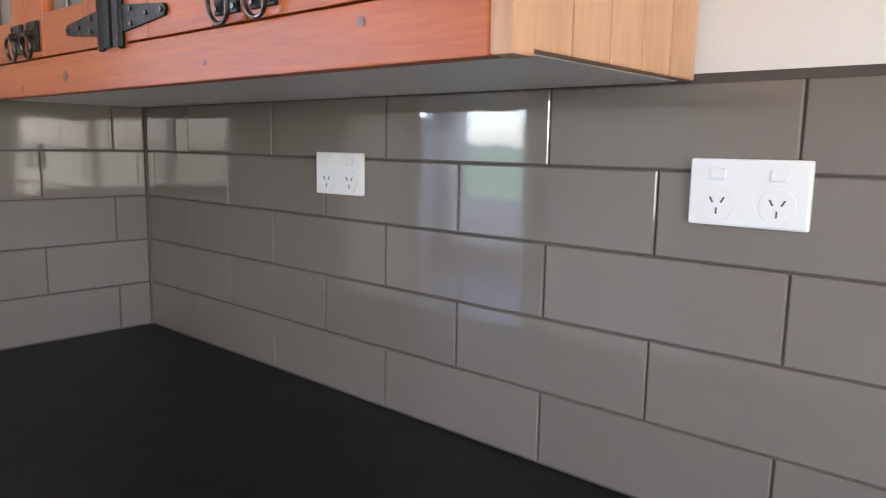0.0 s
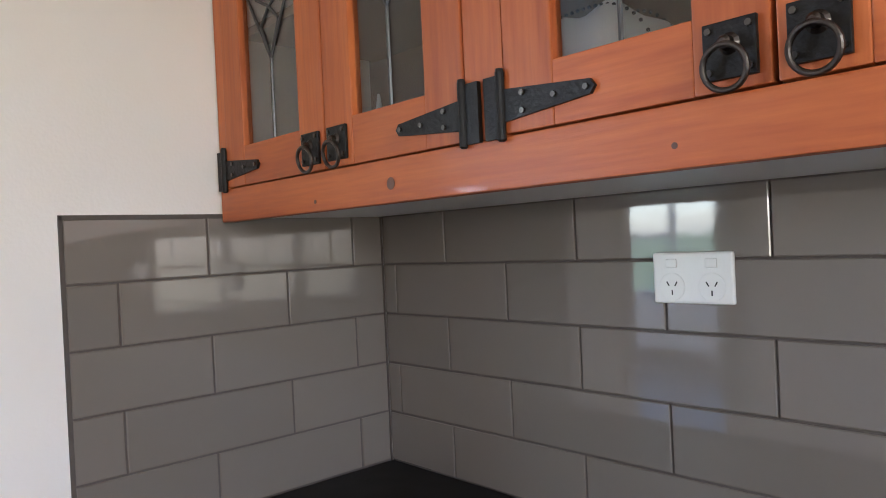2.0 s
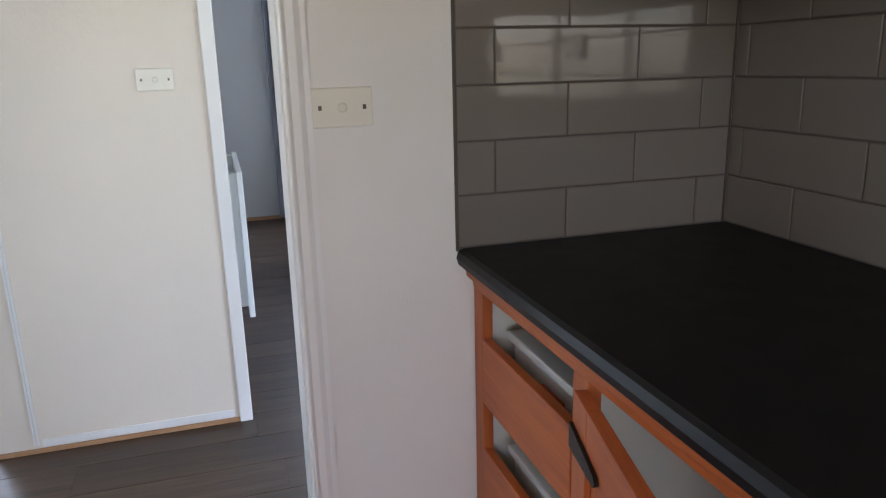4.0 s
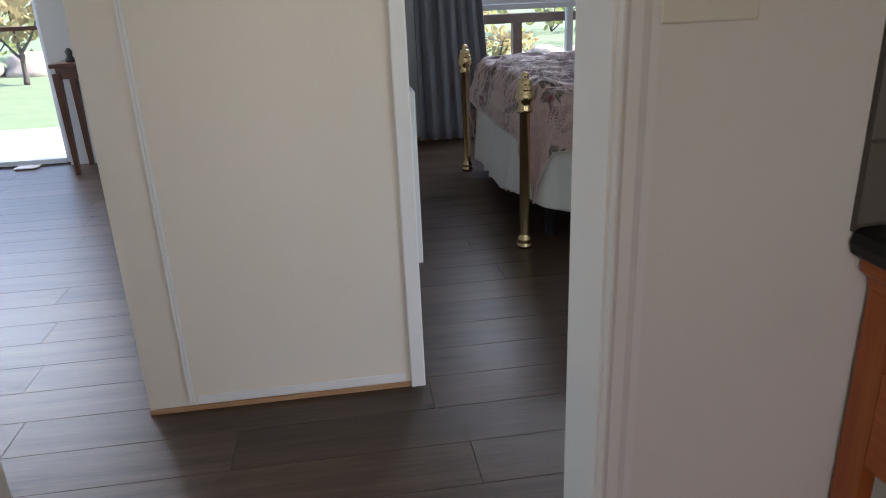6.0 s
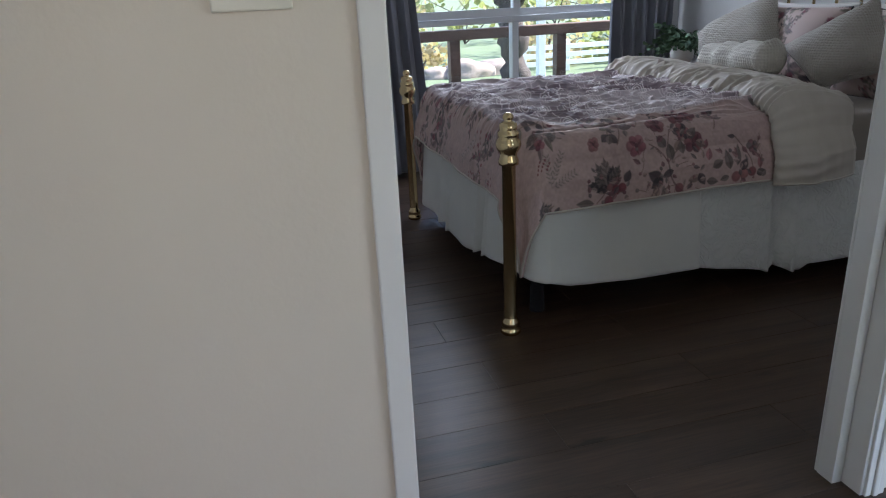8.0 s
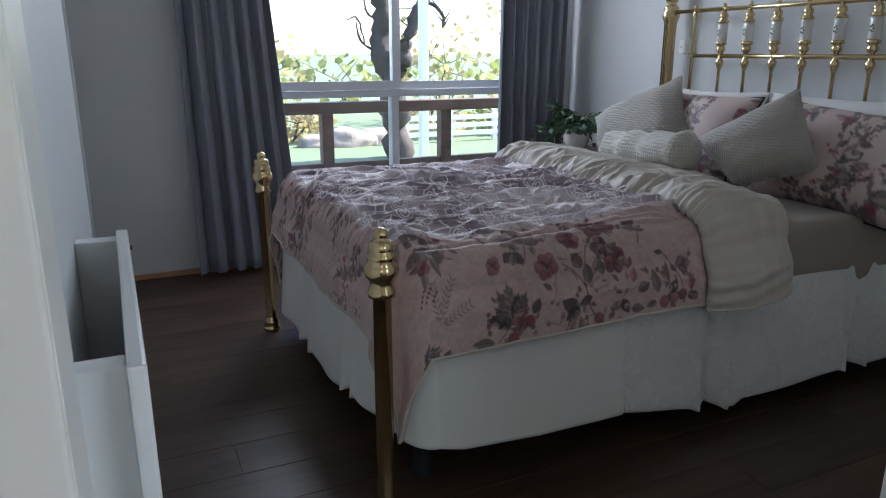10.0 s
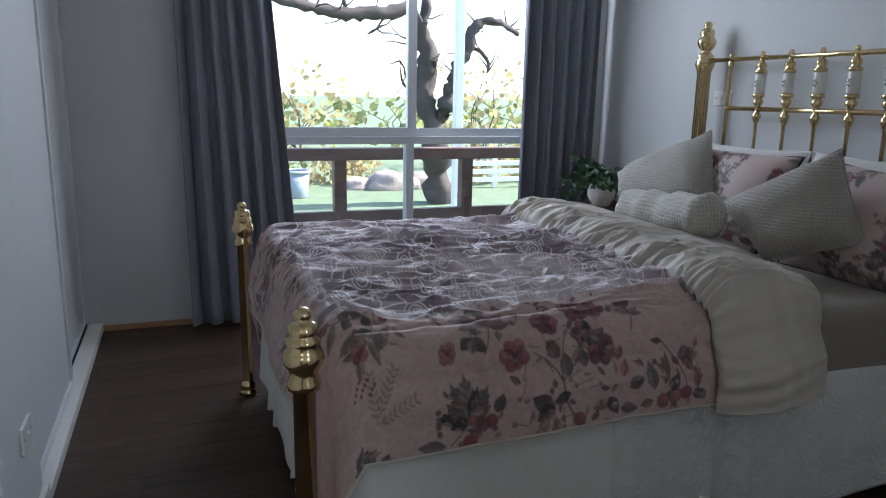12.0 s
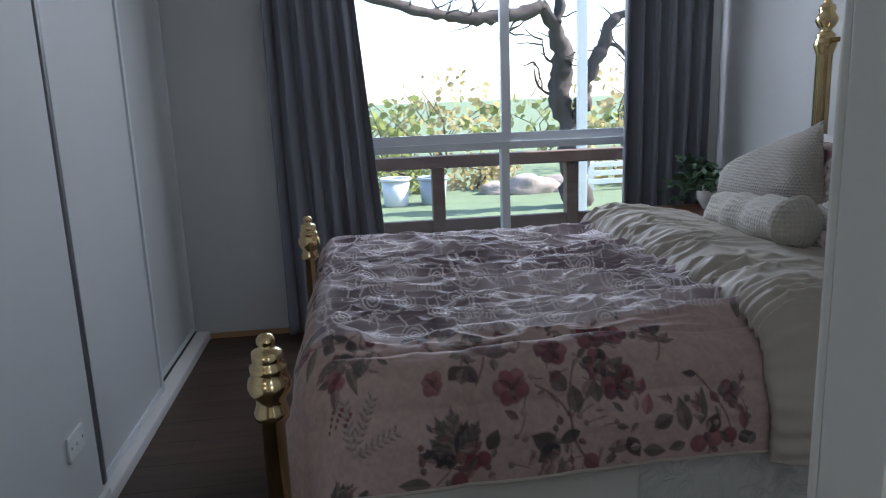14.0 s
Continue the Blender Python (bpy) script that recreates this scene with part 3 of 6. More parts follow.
def strap_hinge(parent, x, z, way):
    """A black T-hinge: a leaf on the stile, a pin, a tapering strap on the door."""
    y = -0.349
    h = part("hinge", boxes((x - way * 0.004, x - way * 0.024, y - 0.003, y + 0.003, z - 0.033, z + 0.033)), M_IRON, parent, "black iron strap hinge")
    s = bmesh.new()
    prism(s, [(x + way * 0.004, z - 0.017), (x + way * 0.112, z - 0.007), (x + way * 0.117, z), (x + way * 0.112, z + 0.007), (x + way * 0.004, z + 0.017)], "y", y - 0.003, y + 0.003)
    part("strap", s, M_IRON, h)
    part("pin", lathe(bmesh.new(), [(0.003, -0.037), (0.005, -0.035), (0.005, 0.035), (0.004, 0.039)], (x, y - 0.003, z), 12), M_IRON, h)
    for dx, dz in ((0.03, 0.009), (0.03, -0.009), (0.07, 0), (0.108, 0)):
        part("screw", lathe(bmesh.new(), [(0.003, -0.0045), (0.0032, -0.003), (0.0032, 0)], (x + way * dx, y - 0.001, z + dz), 10, "y"), M_SCREW, h)


def ring_pull(parent, x, z):
    p = part("ring_pull", bx(x - 0.022, x + 0.022, -0.353, -0.348, z - 0.023, z + 0.023, bev=0.0012), M_IRON, parent, "black iron ring pull on a square plate")
    part("boss", lathe(bmesh.new(), [(0.003, -0.011), (0.0055, -0.009), (0.006, -0.003), (0.009, 0)], (x, -0.353, z + 0.004), 14, "y"), M_STEEL, p)
    part("ring", torus(bmesh.new(), (x, -0.362, z - 0.016), 0.0178, 0.0026, (10, 0, 0)), M_STEEL, p)
    for dx in (-0.0165, 0.0165):
        for dz in (-0.0165, 0.0165):
            part("screw", lathe(bmesh.new(), [(0.0028, -0.0022), (0.003, -0.001), (0.003, 0)], (x + dx, -0.353, z + dz), 10, "y"), M_SCREW, p)


def glazed_door(parent, x0, x1, hinge):
    z0, z1, st = 1.458, 2.04, 0.066
    y0, y1 = -0.348, -0.328
    gx0, gx1, gz0, gz1 = x0 + st, x1 - st, 1.522, 1.975
    d = part("door", bx(x0 + 0.002, gx0, y0, y1, z0, z1, bev=0.002), M_PINEZ, parent)
    part("stile", bx(gx1, x1 - 0.002, y0, y1, z0, z1, bev=0.002), M_PINEZ, d)
    for a, b in ((z0, gz0), (gz1, z1)):
        part("rail", bx(gx0, gx1, y0 + 0.0005, y1, a, b, bev=0.0015), M_PINEX, d)
    part("pane", bx(gx0 - 0.004, gx1 + 0.004, -0.338, -0.335, gz0 - 0.004, gz1 + 0.004), M_CABGLASS, d)
    cx, w = (gx0 + gx1) / 2, (gx1 - gx0) / 2
    lead = bmesh.new()
    apex, mid = gz0 + 0.125, gz0 + 0.205
    for a, b in (((cx, gz0), (cx, apex)), ((cx, apex), (cx - w, mid + 0.06)), ((cx, apex), (cx + w, mid + 0.06)), ((cx, mid), (cx - w * 0.45, apex + 0.1)), ((cx, mid), (cx + w * 0.45, apex + 0.1)),
                 ((cx - w * 0.45, apex + 0.1), (cx, mid + 0.115)), ((cx + w * 0.45, apex + 0.1), (cx, mid + 0.115)), ((cx, mid + 0.115), (cx, gz1)), ((cx, apex), (cx - w * 0.32, apex + 0.055)), ((cx, apex), (cx + w * 0.32, apex + 0.055)),
                 ((cx - w * 0.32, apex + 0.055), (cx, mid)), ((cx + w * 0.32, apex + 0.055), (cx, mid))):
        tube(lead, [(a[0], -0.3385, a[1]), (b[0], -0.3385, b[1])], 0.0028, 6)
    part("lead", lead, M_LEAD, d, "dark lead came in a diamond pattern")
    if hinge < 0:
        strap_hinge(d, x0, 1.487, 1)
        ring_pull(d, x1 - 0.033, 1.490)
    else:
        strap_hinge(d, x1, 1.487, -1)
        ring_pull(d, x0 + 0.033, 1.490)


cab = thing("wall_cabinet", "orange-stained pine wall cabinet with leaded glass doors", "cabinet", at=(0.62, -0.17, 1.41))
part("base_board", bx(0.004, 1.262, -0.325, -0.010, 1.4075, 1.432), M_UNDER, cab, "pale grey underside board")
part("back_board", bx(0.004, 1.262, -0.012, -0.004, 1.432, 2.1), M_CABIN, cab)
part("top_board", bx(0.004, 1.262, -0.327, -0.012, 2.08, 2.1), M_PINEX, cab)
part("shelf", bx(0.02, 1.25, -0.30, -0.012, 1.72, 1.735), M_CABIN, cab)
part("bottom_rail", bx(0.003, 1.262, -0.347, -0.327, 1.401, 1.456, bev=0.002), M_PINEX, cab)
part("top_rail", bx(0.003, 1.262, -0.347, -0.327, 2.042, 2.1, bev=0.002), M_PINEX, cab)
part("stile", bx(0.003, 0.030, -0.346, -0.327, 1.4565, 2.0415, bev=0.001), M_PINEZ, cab)
part("stile", bx(0.611, 0.668, -0.346, -0.327, 1.4565, 2.0415, bev=0.001), M_PINEZ, cab)
part("corner_post", bx(1.2625, 1.285, -0.347, -0.318, 1.401, 2.1, bev=0.003), M_PINEPALE, cab, "pale unstained corner post")
for i in range(5):
    a = -0.318 + i * 0.0628
    part("end_board", bx(1.2625, 1.280, a, a + 0.0615, 1.408, 2.1, bev=0.003), M_PINEPALE, cab, "pale pine end board")
for kx, kz, kr in ((0.474, 1.425, 0.008), (0.86, 1.421, 0.003), (0.30, 1.415, 0.003), (1.12, 1.44, 0.005)):
    part("knot", lathe(bmesh.new(), [(kr, -0.0006), (kr * 0.9, 0)], (kx, -0.347, kz), 16, "y"), M_DARKWOOD, cab, "dark pine knot")
glazed_door(cab, 0.030, 0.333, -1)
glazed_door(cab, 0.333, 0.611, 1)
glazed_door(cab, 0.668, 0.946, -1)
glazed_door(cab, 0.946, 1.262, 1)


def dome_cover(x, y):
    """A white mesh cover with a beaded stitch pattern, folded on the cabinet floor."""
    t = thing("food_cover", "white cloth food cover with dotted stitching", "cover", at=(x, y, 1.432))
    n = 25
    P = np.zeros((n, n, 3))
    for i in range(n):
        for j in range(n):
            u, v = i / (n - 1) * 2 - 1, j / (n - 1) * 2 - 1
            h = (1 - abs(u) ** 3) * (1 - abs(v) ** 3)
            P[i, j] = (x + u * 0.10, y + v * 0.07, 1.433 + 0.155 * h ** 0.5 + 0.006 * math.sin(9 * u + 3 * v))
    grid_mesh("cloth", P, M_WHITEPIL, t, thick=0.003)
    for v in (-0.45, 0.35):
        st = bmesh.new()
        for k in range(24):
            u = -0.85 + 1.7 * k / 23
            h = (1 - abs(u) ** 3) * (1 - abs(v) ** 3)
            bmesh.ops.create_icosphere(st, subdivisions=1, radius=0.0022, matrix=Matrix.Translation((x + u * 0.10, y + v * 0.07 - 0.002, 1.436 + 0.155 * h ** 0.5)))
        part("stitching", st, M_DARKHOLE, t)


dome_cover(0.725, -0.25)


def nozzle_bottle(x, y):
    t = thing("squeeze_bottle", "clear squeeze bottle with a white pointed nozzle", "bottle", at=(x, y, 1.432))
    part("body", lathe(bmesh.new(), [(0.02, 0), (0.022, 0.004), (0.022, 0.075), (0.012, 0.09)], (x, y, 1.432), 20), M_CLEARBOX, t, smooth=True)
    part("nozzle", lathe(bmesh.new(), [(0.013, 0.09), (0.013, 0.10), (0.007, 0.105), (0.002, 0.14)], (x, y, 1.432), 16), M_PLASTIC, t, smooth=True)


nozzle_bottle(0.335, -0.25)
jar = thing("glass_bowl", "ribbed clear glass bowl in the cabinet", "bowl", at=(0.50, -0.17, 1.432))
rib = bmesh.new()
lathe(rib, [(0.035, 0), (0.05, 0.01), (0.07, 0.06), (0.074, 0.09), (0.070, 0.09), (0.045, 0.014)], (0.50, -0.17, 1.4325), 36)
part("bowl", rib, M_CLEARBOX, jar)


# ---- sockets and switches ----
def socket_plate(name, label, c, n, w, h, m, kind):
    """A plate centred at c that faces along n ('+x', '-y', '+y'), with its switches."""
    ax, sg = n[1], 1 if n[0] == "+" else -1
    t = thing(name, label, "socket" if kind != "switch" else "switch", at=c)

    def place(u, v, d):
        return (c[0] + (u if ax == "y" else d * sg), c[1] + (d * sg if ax == "y" else u), c[2] + v)

    def slab(u0, u1, v0, v1, d0, d1, bev=0.0):
        a, b = place(u0, v0, d0), place(u1, v1, d1)
        return bx(a[0], b[0], a[1], b[1], a[2], b[2], bev=bev)
    part("plate", slab(-w / 2, w / 2, -h / 2, h / 2, 0, 0.009, 0.003), m, t)
    if kind == "double":
        for u in (-w * 0.25, w * 0.25):
            part("rocker", slab(u - 0.008, u + 0.008, 0.014, 0.026, 0.0085, 0.0115, 0.001), M_PLASTIC, t)
            disc = lathe(bmesh.new(), [(0.019, 0.0088), (0.019, 0.0096), (0.0185, 0.0098)], (0, 0, 0), 24, ax)
            for v in disc.verts:
                v.co = Vector(place(u + (v.co.x if ax == "y" else v.co.y), v.co.z - 0.012, (v.co.y if ax == "y" else v.co.x)))
            part("socket_face", disc, M_PLASTIC, t)
            for du, dv, tilt in ((-0.006, -0.008, 1), (0.006, -0.008, -1), (0, -0.020, 0)):
                s = slab(-0.0009, 0.0009, -0.0035, 0.0035, 0.0095, 0.0101)
                bmesh.ops.rotate(s, verts=s.verts, cent=Vector(c), matrix=Matrix.Rotation(radians(30 * tilt) * sg, 3, ax.upper()))
                bmesh.ops.translate(s, verts=s.verts, vec=Vector(place(u + du, dv, 0)) - Vector(c))
                part("slot", s, M_DARKHOLE, t)
    else:
        disc = lathe(bmesh.new(), [(0.0085, 0.0085), (0.0085, 0.011), (0.007, 0.013)], (0, 0, 0), 24, ax)
        for v in disc.verts:
            v.co = Vector(place(v.co.x if ax == "y" else v.co.y, v.co.z, (v.co.y if ax == "y" else v.co.x)))
        part("button", disc, m, t)
        for u in (-w * 0.36, w * 0.36):
            part("screw", slab(u - 0.003, u + 0.003, -0.004, 0.004, 0.0085, 0.0095), M_SCREW, t)
    return t


socket_plate("power_socket", "white double power socket on the grey tiles", (0.687, 0.0, 1.285), "-y", 0.115, 0.070, M_PLASTIC, "double")
socket_plate("power_socket", "white double power socket on the grey tiles", (1.346, 0.0, 1.289), "-y", 0.124, 0.072, M_PLASTIC, "double")
socket_plate("light_switch", "cream light switch plate on the white wall", (-0.004, -0.809, 1.180), "+x", 0.108, 0.068, M_CREAMPL, "switch")
socket_plate("light_switch", "cream light switch plate on the wall panel", (XH, -1.193, 1.222), "+x", 0.114, 0.070, M_CREAMPL, "switch")
socket_plate("power_socket", "white power socket on the bedroom wall", (-3.80, YR, 1.245), "-y", 0.115, 0.07, M_PLASTIC, "switch")
socket_plate("power_socket", "white power socket low on the bedroom wall", (-3.02, -1.045, 0.31), "+y", 0.115, 0.075, M_PLASTIC, "switch")


# ---- kitchen: base cabinet under the worktop ----
base = thing("base_cabinet", "orange-stained pine base cabinet with open bays and a door", "cabinet", at=(0.6, -0.3, 0))
part("plinth", bx(0.02, 2.38, -0.52, -0.02, 0.0, 0.10), M_DARKWOOD, base)
part("back_board", bx(0.006, 2.38, -0.03, -0.01, 0.10, 0.866), M_CREAMPL, base)
part("side_board", bx(0.006, 0.022, -0.55, -0.03, 0.10, 0.866), M_CREAMPL, base, "cream inner side board")
part("floor_board", bx(0.022, 2.38, -0.55, -0.03, 0.10, 0.118), M_CREAMPL, base)
part("cornice", prism(bmesh.new(), [(-0.575, 0.866), (-0.588, 0.866), (-0.586, 0.850), (-0.574, 0.838), (-0.572, 0.826), (-0.560, 0.826), (-0.560, 0.866)], "x", 0.003, 2.38), M_PINEX, base)
for x0, x1 in ((0.004, 0.050), (0.418, 0.462), (0.86, 0.905), (1.5, 1.545)):
    part("stile", bx(x0, x1, -0.572, -0.551, 0.10, 0.8255, bev=0.0015), M_PINEZ, base)
part("divider", bx(0.43, 0.446, -0.55, -0.03, 0.118, 0.866), M_CREAMPL, base)
for z0, z1 in ((0.60, 0.735), (0.36, 0.50), (0.10, 0.25)):
    part("drawer_front", bx(0.051, 0.417, -0.573, -0.553, z0, z1, bev=0.003), M_PINEX, base)
    part("shelf", bx(0.022, 0.43, -0.55, -0.03, z0 - 0.012, z0), M_CREAMPL, base)
for z in (0.78, 0.55, 0.30):
    for y in (-0.50,):
        part("shelf_screw", lathe(bmesh.new(), [(0.008, 0), (0.008, 0.004), (0.005, 0.006)], (0.022, y, z), 12, "x"), M_SCREW, base)
door = part("door", bx(0.466, 0.53, -0.594, -0.574, 0.13, 0.818, bev=0.002), M_PINEZ, base)
part("stile", bx(0.79, 0.856, -0.594, -0.574, 0.13, 0.818, bev=0.002), M_PINEZ, door)
for a, b in ((0.745, 0.818), (0.13, 0.21)):
    part("rail", bx(0.53, 0.79, -0.5935, -0.574, a, b, bev=0.0015), M_PINEX, door)
part("panel", bx(0.525, 0.795, -0.586, -0.576, 0.205, 0.75, bev=0.004), M_PINEZ, door)
hb = part("hinge", bx(0.440, 0.460, -0.576, -0.572, 0.70, 0.80), M_IRON, door, "black iron strap hinge")
sb = bmesh.new()
prism(sb, [(0.468, 0.735), (0.585, 0.745), (0.592, 0.752), (0.585, 0.760), (0.468, 0.772)], "y", -0.600, -0.5945)
part("strap", sb, M_IRON, hb)
part("pin", lathe(bmesh.new(), [(0.004, -0.045), (0.006, -0.04), (0.006, 0.04), (0.004, 0.045)], (0.463, -0.579, 0.752), 12), M_IRON, hb)
swing = Matrix.Translation((0.464, -0.574, 0))
door.matrix_local = Matrix.Translation(door.location) @ swing @ pose(0, 0, 0, 0, 0, -13) @ swing.inverted()
part("door", bx(0.91, 1.495, -0.594, -0.574, 0.13, 0.818, bev=0.003), M_PINEZ, base)
part("end_board", bx(1.55, 2.38, -0.59, -0.57, 0.13, 0.818, bev=0.003), M_PINEZ, base)


def storage_box(x, y, z, w, d, h, label):
    t = thing("storage_box", label, "box", "boxes in the open bays", (x, y, z))
    b = bmesh.new()
    prism(b, [(x - w / 2 + 0.015, y - d / 2 + 0.01), (x + w / 2 - 0.015, y - d / 2 + 0.01), (x + w / 2 - 0.015, y + d / 2 - 0.01), (x - w / 2 + 0.015, y + d / 2 - 0.01)], "z", z, z + h * 0.8)
    part("body", b, M_CLEARBOX, t)
    part("rim", bx(x - w / 2, x + w / 2, y - d / 2, y + d / 2, z + h * 0.8, z + h * 0.9, bev=0.004), M_CLEARBOX, t)
    part("label", bx(x - 0.02, x + 0.06, y - d / 2 + 0.004, y - d / 2 + 0.009, z + h * 0.3, z + h * 0.62), M_SIGN, t, "orange-red printed sticker")


storage_box(0.235, -0.40, 0.60, 0.33, 0.26, 0.17, "frosted plastic storage box in an open bay")
storage_box(0.235, -0.40, 0.36, 0.33, 0.26, 0.17, "frosted plastic storage box in an open bay")
storage_box(0.235, -0.40, 0.118, 0.33, 0.26, 0.17, "frosted plastic storage box in an open bay")


storage_box(-2.78, 0.36, 0.0, 0.34, 0.20, 0.085, "clear plastic box stored under the bed")


# ---- bed ----
BX0, BX1, BYF, BYH = -3.838, -2.350, -0.388, 1.79
bed = thing("brass_bed", "polished brass bedstead with a spindled headboard", "bed", at=(-3.09, 0.7, 0))
FOOT = [(0.032, 0), (0.037, 0.006), (0.037, 0.020), (0.029, 0.028), (0.034, 0.036), (0.031, 0.050), (0.025, 0.060), (0.0235, 0.068)]
KNOB = [(0.0235, 0.630), (0.034, 0.634), (0.035, 0.648), (0.029, 0.664), (0.030, 0.674), (0.040, 0.688), (0.0435, 0.702), (0.041, 0.716), (0.033, 0.728), (0.036, 0.732), (0.036, 0.744),
        (0.028, 0.750), (0.030, 0.754), (0.030, 0.772), (0.022, 0.777), (0.013, 0.781), (0.018, 0.788), (0.0185, 0.797), (0.012, 0.806), (0.003, 0.809)]
for x in (BX1, BX0):
    p = part("foot_post", lathe(bmesh.new(), FOOT + KNOB, (x, BYF, 0), 32), M_BRASS, bed, smooth=True)
HEAD = [(0.034, 0), (0.034, 0.02), (0.024, 0.05)] + [(0.030, 0.07), (0.030, 1.36), (0.034, 1.365), (0.038, 1.378), (0.044, 1.392), (0.046, 1.405), (0.040, 1.42), (0.036, 1.43), (0.040, 1.44), (0.028, 1.452), (0.020, 1.462),
        (0.034, 1.476), (0.043, 1.494), (0.044, 1.508), (0.034, 1.526), (0.030, 1.532), (0.034, 1.545), (0.030, 1.560), (0.018, 1.566), (0.015, 1.574), (0.020, 1.584), (0.016, 1.594), (0.005, 1.600)]
for x in (BX0 - 0.012, BX1 + 0.012):
    bm = lathe(bmesh.new(), HEAD, (x, BYH, 0), 36)
    for v in bm.verts:
        if 0.08 < v.co.z < 1.3 or abs(v.co.z - 1.36) < 0.002 or abs(v.co.z - 0.07) < 0.002:
            a = math.atan2(v.co.y - BYH, v.co.x - x)
            k = 1 + 0.07 * math.cos(12 * a)
            v.co.x, v.co.y = x + (v.co.x - x) * k, BYH + (v.co.y - BYH) * k
    part("head_post", bm, M_BRASS, bed, smooth=True)
for z, x0, x1, r in ((1.418, BX0, BX1, 0.0105), (1.200, -3.672, -2.516, 0.0105), (0.62, BX0, BX1, 0.012)):
    part("head_rail", tube(bmesh.new(), [(x0, BYH, z), (x1, BYH, z)], r, 16), M_BRASS, bed, smooth=True)
for x in (-3.672, -2.516):
    part("spindle", lathe(bmesh.new(), [(0.0085, 0.63), (0.0085, 1.375), (0.013, 1.385), (0.013, 1.40), (0.009, 1.408), (0.009, 1.43), (0.012, 1.436), (0.006, 1.446)], (x, BYH, 0), 16), M_BRASS, bed, smooth=True)
    part("collar", torus(bmesh.new(), (x, BYH, 1.20), 0.012, 0.005, (90, 0, 0), 20, 8), M_BRASS, bed, smooth=True)
for i in range(6):
    x = -3.482 + i * 0.1568
    s = part("spindle", lathe(bmesh.new(), [(0.0075, 0.63), (0.0075, 1.135), (0.010, 1.14), (0.019, 1.165), (0.020, 1.176), (0.012, 1.186), (0.011, 1.214), (0.020, 1.222), (0.022, 1.236), (0.014, 1.246), (0.026, 1.252), (0.027, 1.262),
             (0.024, 1.266), (0.012, 1.267), (0.012, 1.352), (0.027, 1.353), (0.027, 1.362), (0.016, 1.372), (0.021, 1.382), (0.020, 1.394), (0.010, 1.404), (0.009, 1.43), (0.012, 1.436), (0.006, 1.446)], (x, BYH, 0), 20), M_BRASS, bed, smooth=True)
    part("ceramic_sleeve", lathe(bmesh.new(), [(0.0215, 1.267), (0.0235, 1.272), (0.0225, 1.310), (0.0235, 1.347), (0.0215, 1.352)], (x, BYH, 0), 24), M_CERAMIC, s, "white ceramic sleeve with a floral transfer", smooth=True)
    fl = bmesh.new()
    for k in range(5):
        a = k * 1.257
        lathe(fl, [(0.0045, -0.0008), (0.003, 0.0005)], (x + 0.007 * math.cos(a), BYH - 0.0232, 1.308 + 0.012 * math.sin(a)), 8, "y")
    part("flower_transfer", fl, M_IVY, s, "small dark flower transfer")
part("side_rail", bx(-2.42, -2.40, -0.28, BYH, 0.20, 0.27), M_BLACK, bed, "dark side rail")
part("side_rail", bx(-3.80, -3.78, -0.28, BYH, 0.20, 0.27), M_BLACK, bed, "dark side rail")
part("base", bx(-3.77, -2.43, -0.25, 1.72, 0.13, 0.40), M_BLACK, bed, "black cloth bed base")
for x in (-3.7, -2.5):
    for y in (-0.22, 1.6):
        part("leg", lathe(bmesh.new(), [(0.03, 0), (0.025, 0.13)], (x, y, 0), 12), M_BLACK, bed)
matt = thing("mattress", "mattress in a plain taupe fitted sheet", "mattress", at=(-3.09, 0.7, 0.4))
part("body", bx(-3.82, -2.372, -0.30, 1.74, 0.40, 0.665, bev=0.055, seg=5), M_SHEET, matt, smooth=True)

# valance: a gathered white skirt with box pleats and an uneven hem
skirt = thing("bed_valance", "white cotton bed valance with inverted pleats", "bed skirt", at=(-3.09, 0.7, 0.1))


def skirt_path(s):
    """Along the foot, round the near corner and up the side: place and outward way."""
    L1, R = 1.40, 0.06
    if s < L1:
        return (-3.825 + s, -0.305), (0, -1)
    q = (s - L1) / R
    if q < math.pi / 2:
        return (-2.425 + R * math.sin(q), -0.305 + R - R * math.cos(q)), (math.sin(q), -math.cos(q))
    return (-2.365, -0.245 + s - L1 - R * math.pi / 2), (1, 0)


def skirt_sheet(name, s0, s1, n, pleats, hem, path, material=M_SKIRT):
    P = np.zeros((n, 30, 3))
    for i in range(n):
        s = s0 + (s1 - s0) * i / (n - 1)
        p, o = path(s)
        hz = hem(s)
        wave = 0.006 * math.sin(s * 7 + 0.7) + 0.004 * math.sin(s * 17 + 1) * (s < 1.5) + 0.003 * math.sin(s * 13 + 2 * math.sin(s * 5))
        dip = 0.0
        for c in pleats:
            d = abs(s - c)
            dip += max(0.0, 0.038 * (1 - d / 0.05)) - 0.014 * math.exp(-((d - 0.06) / 0.012) ** 2)
        for j in range(30):
            v = j / 29
            k = v ** 0.8
            w = (wave + 0.030 - dip) * k
            P[i, j] = (p[0] + o[0] * w, p[1] + o[1] * w, 0.50 - v * (0.50 - hz - 0.3 * dip))
    return grid_mesh(name, P, material, skirt, thick=0.002)


def hem_height(s):
    if s < 1.40:
        return 0.085 + 0.13 * max(0.0, (s - 0.55) / 0.9) ** 1.5 + 0.012 * math.sin(s * 7)
    return float(np.interp(s, (1.4, 1.58, 1.82, 2.118, 2.43, 2.60, 2.64, 3.10, 3.45), (0.205, 0.158, 0.140, 0.148, 0.078, 0.062, 0.084, 0.090, 0.090))) + 0.004 * math.sin(s * 11)


skirt_sheet("panel", 0.0, 2.118, 300, (0.42, 0.98), hem_height, skirt_path)


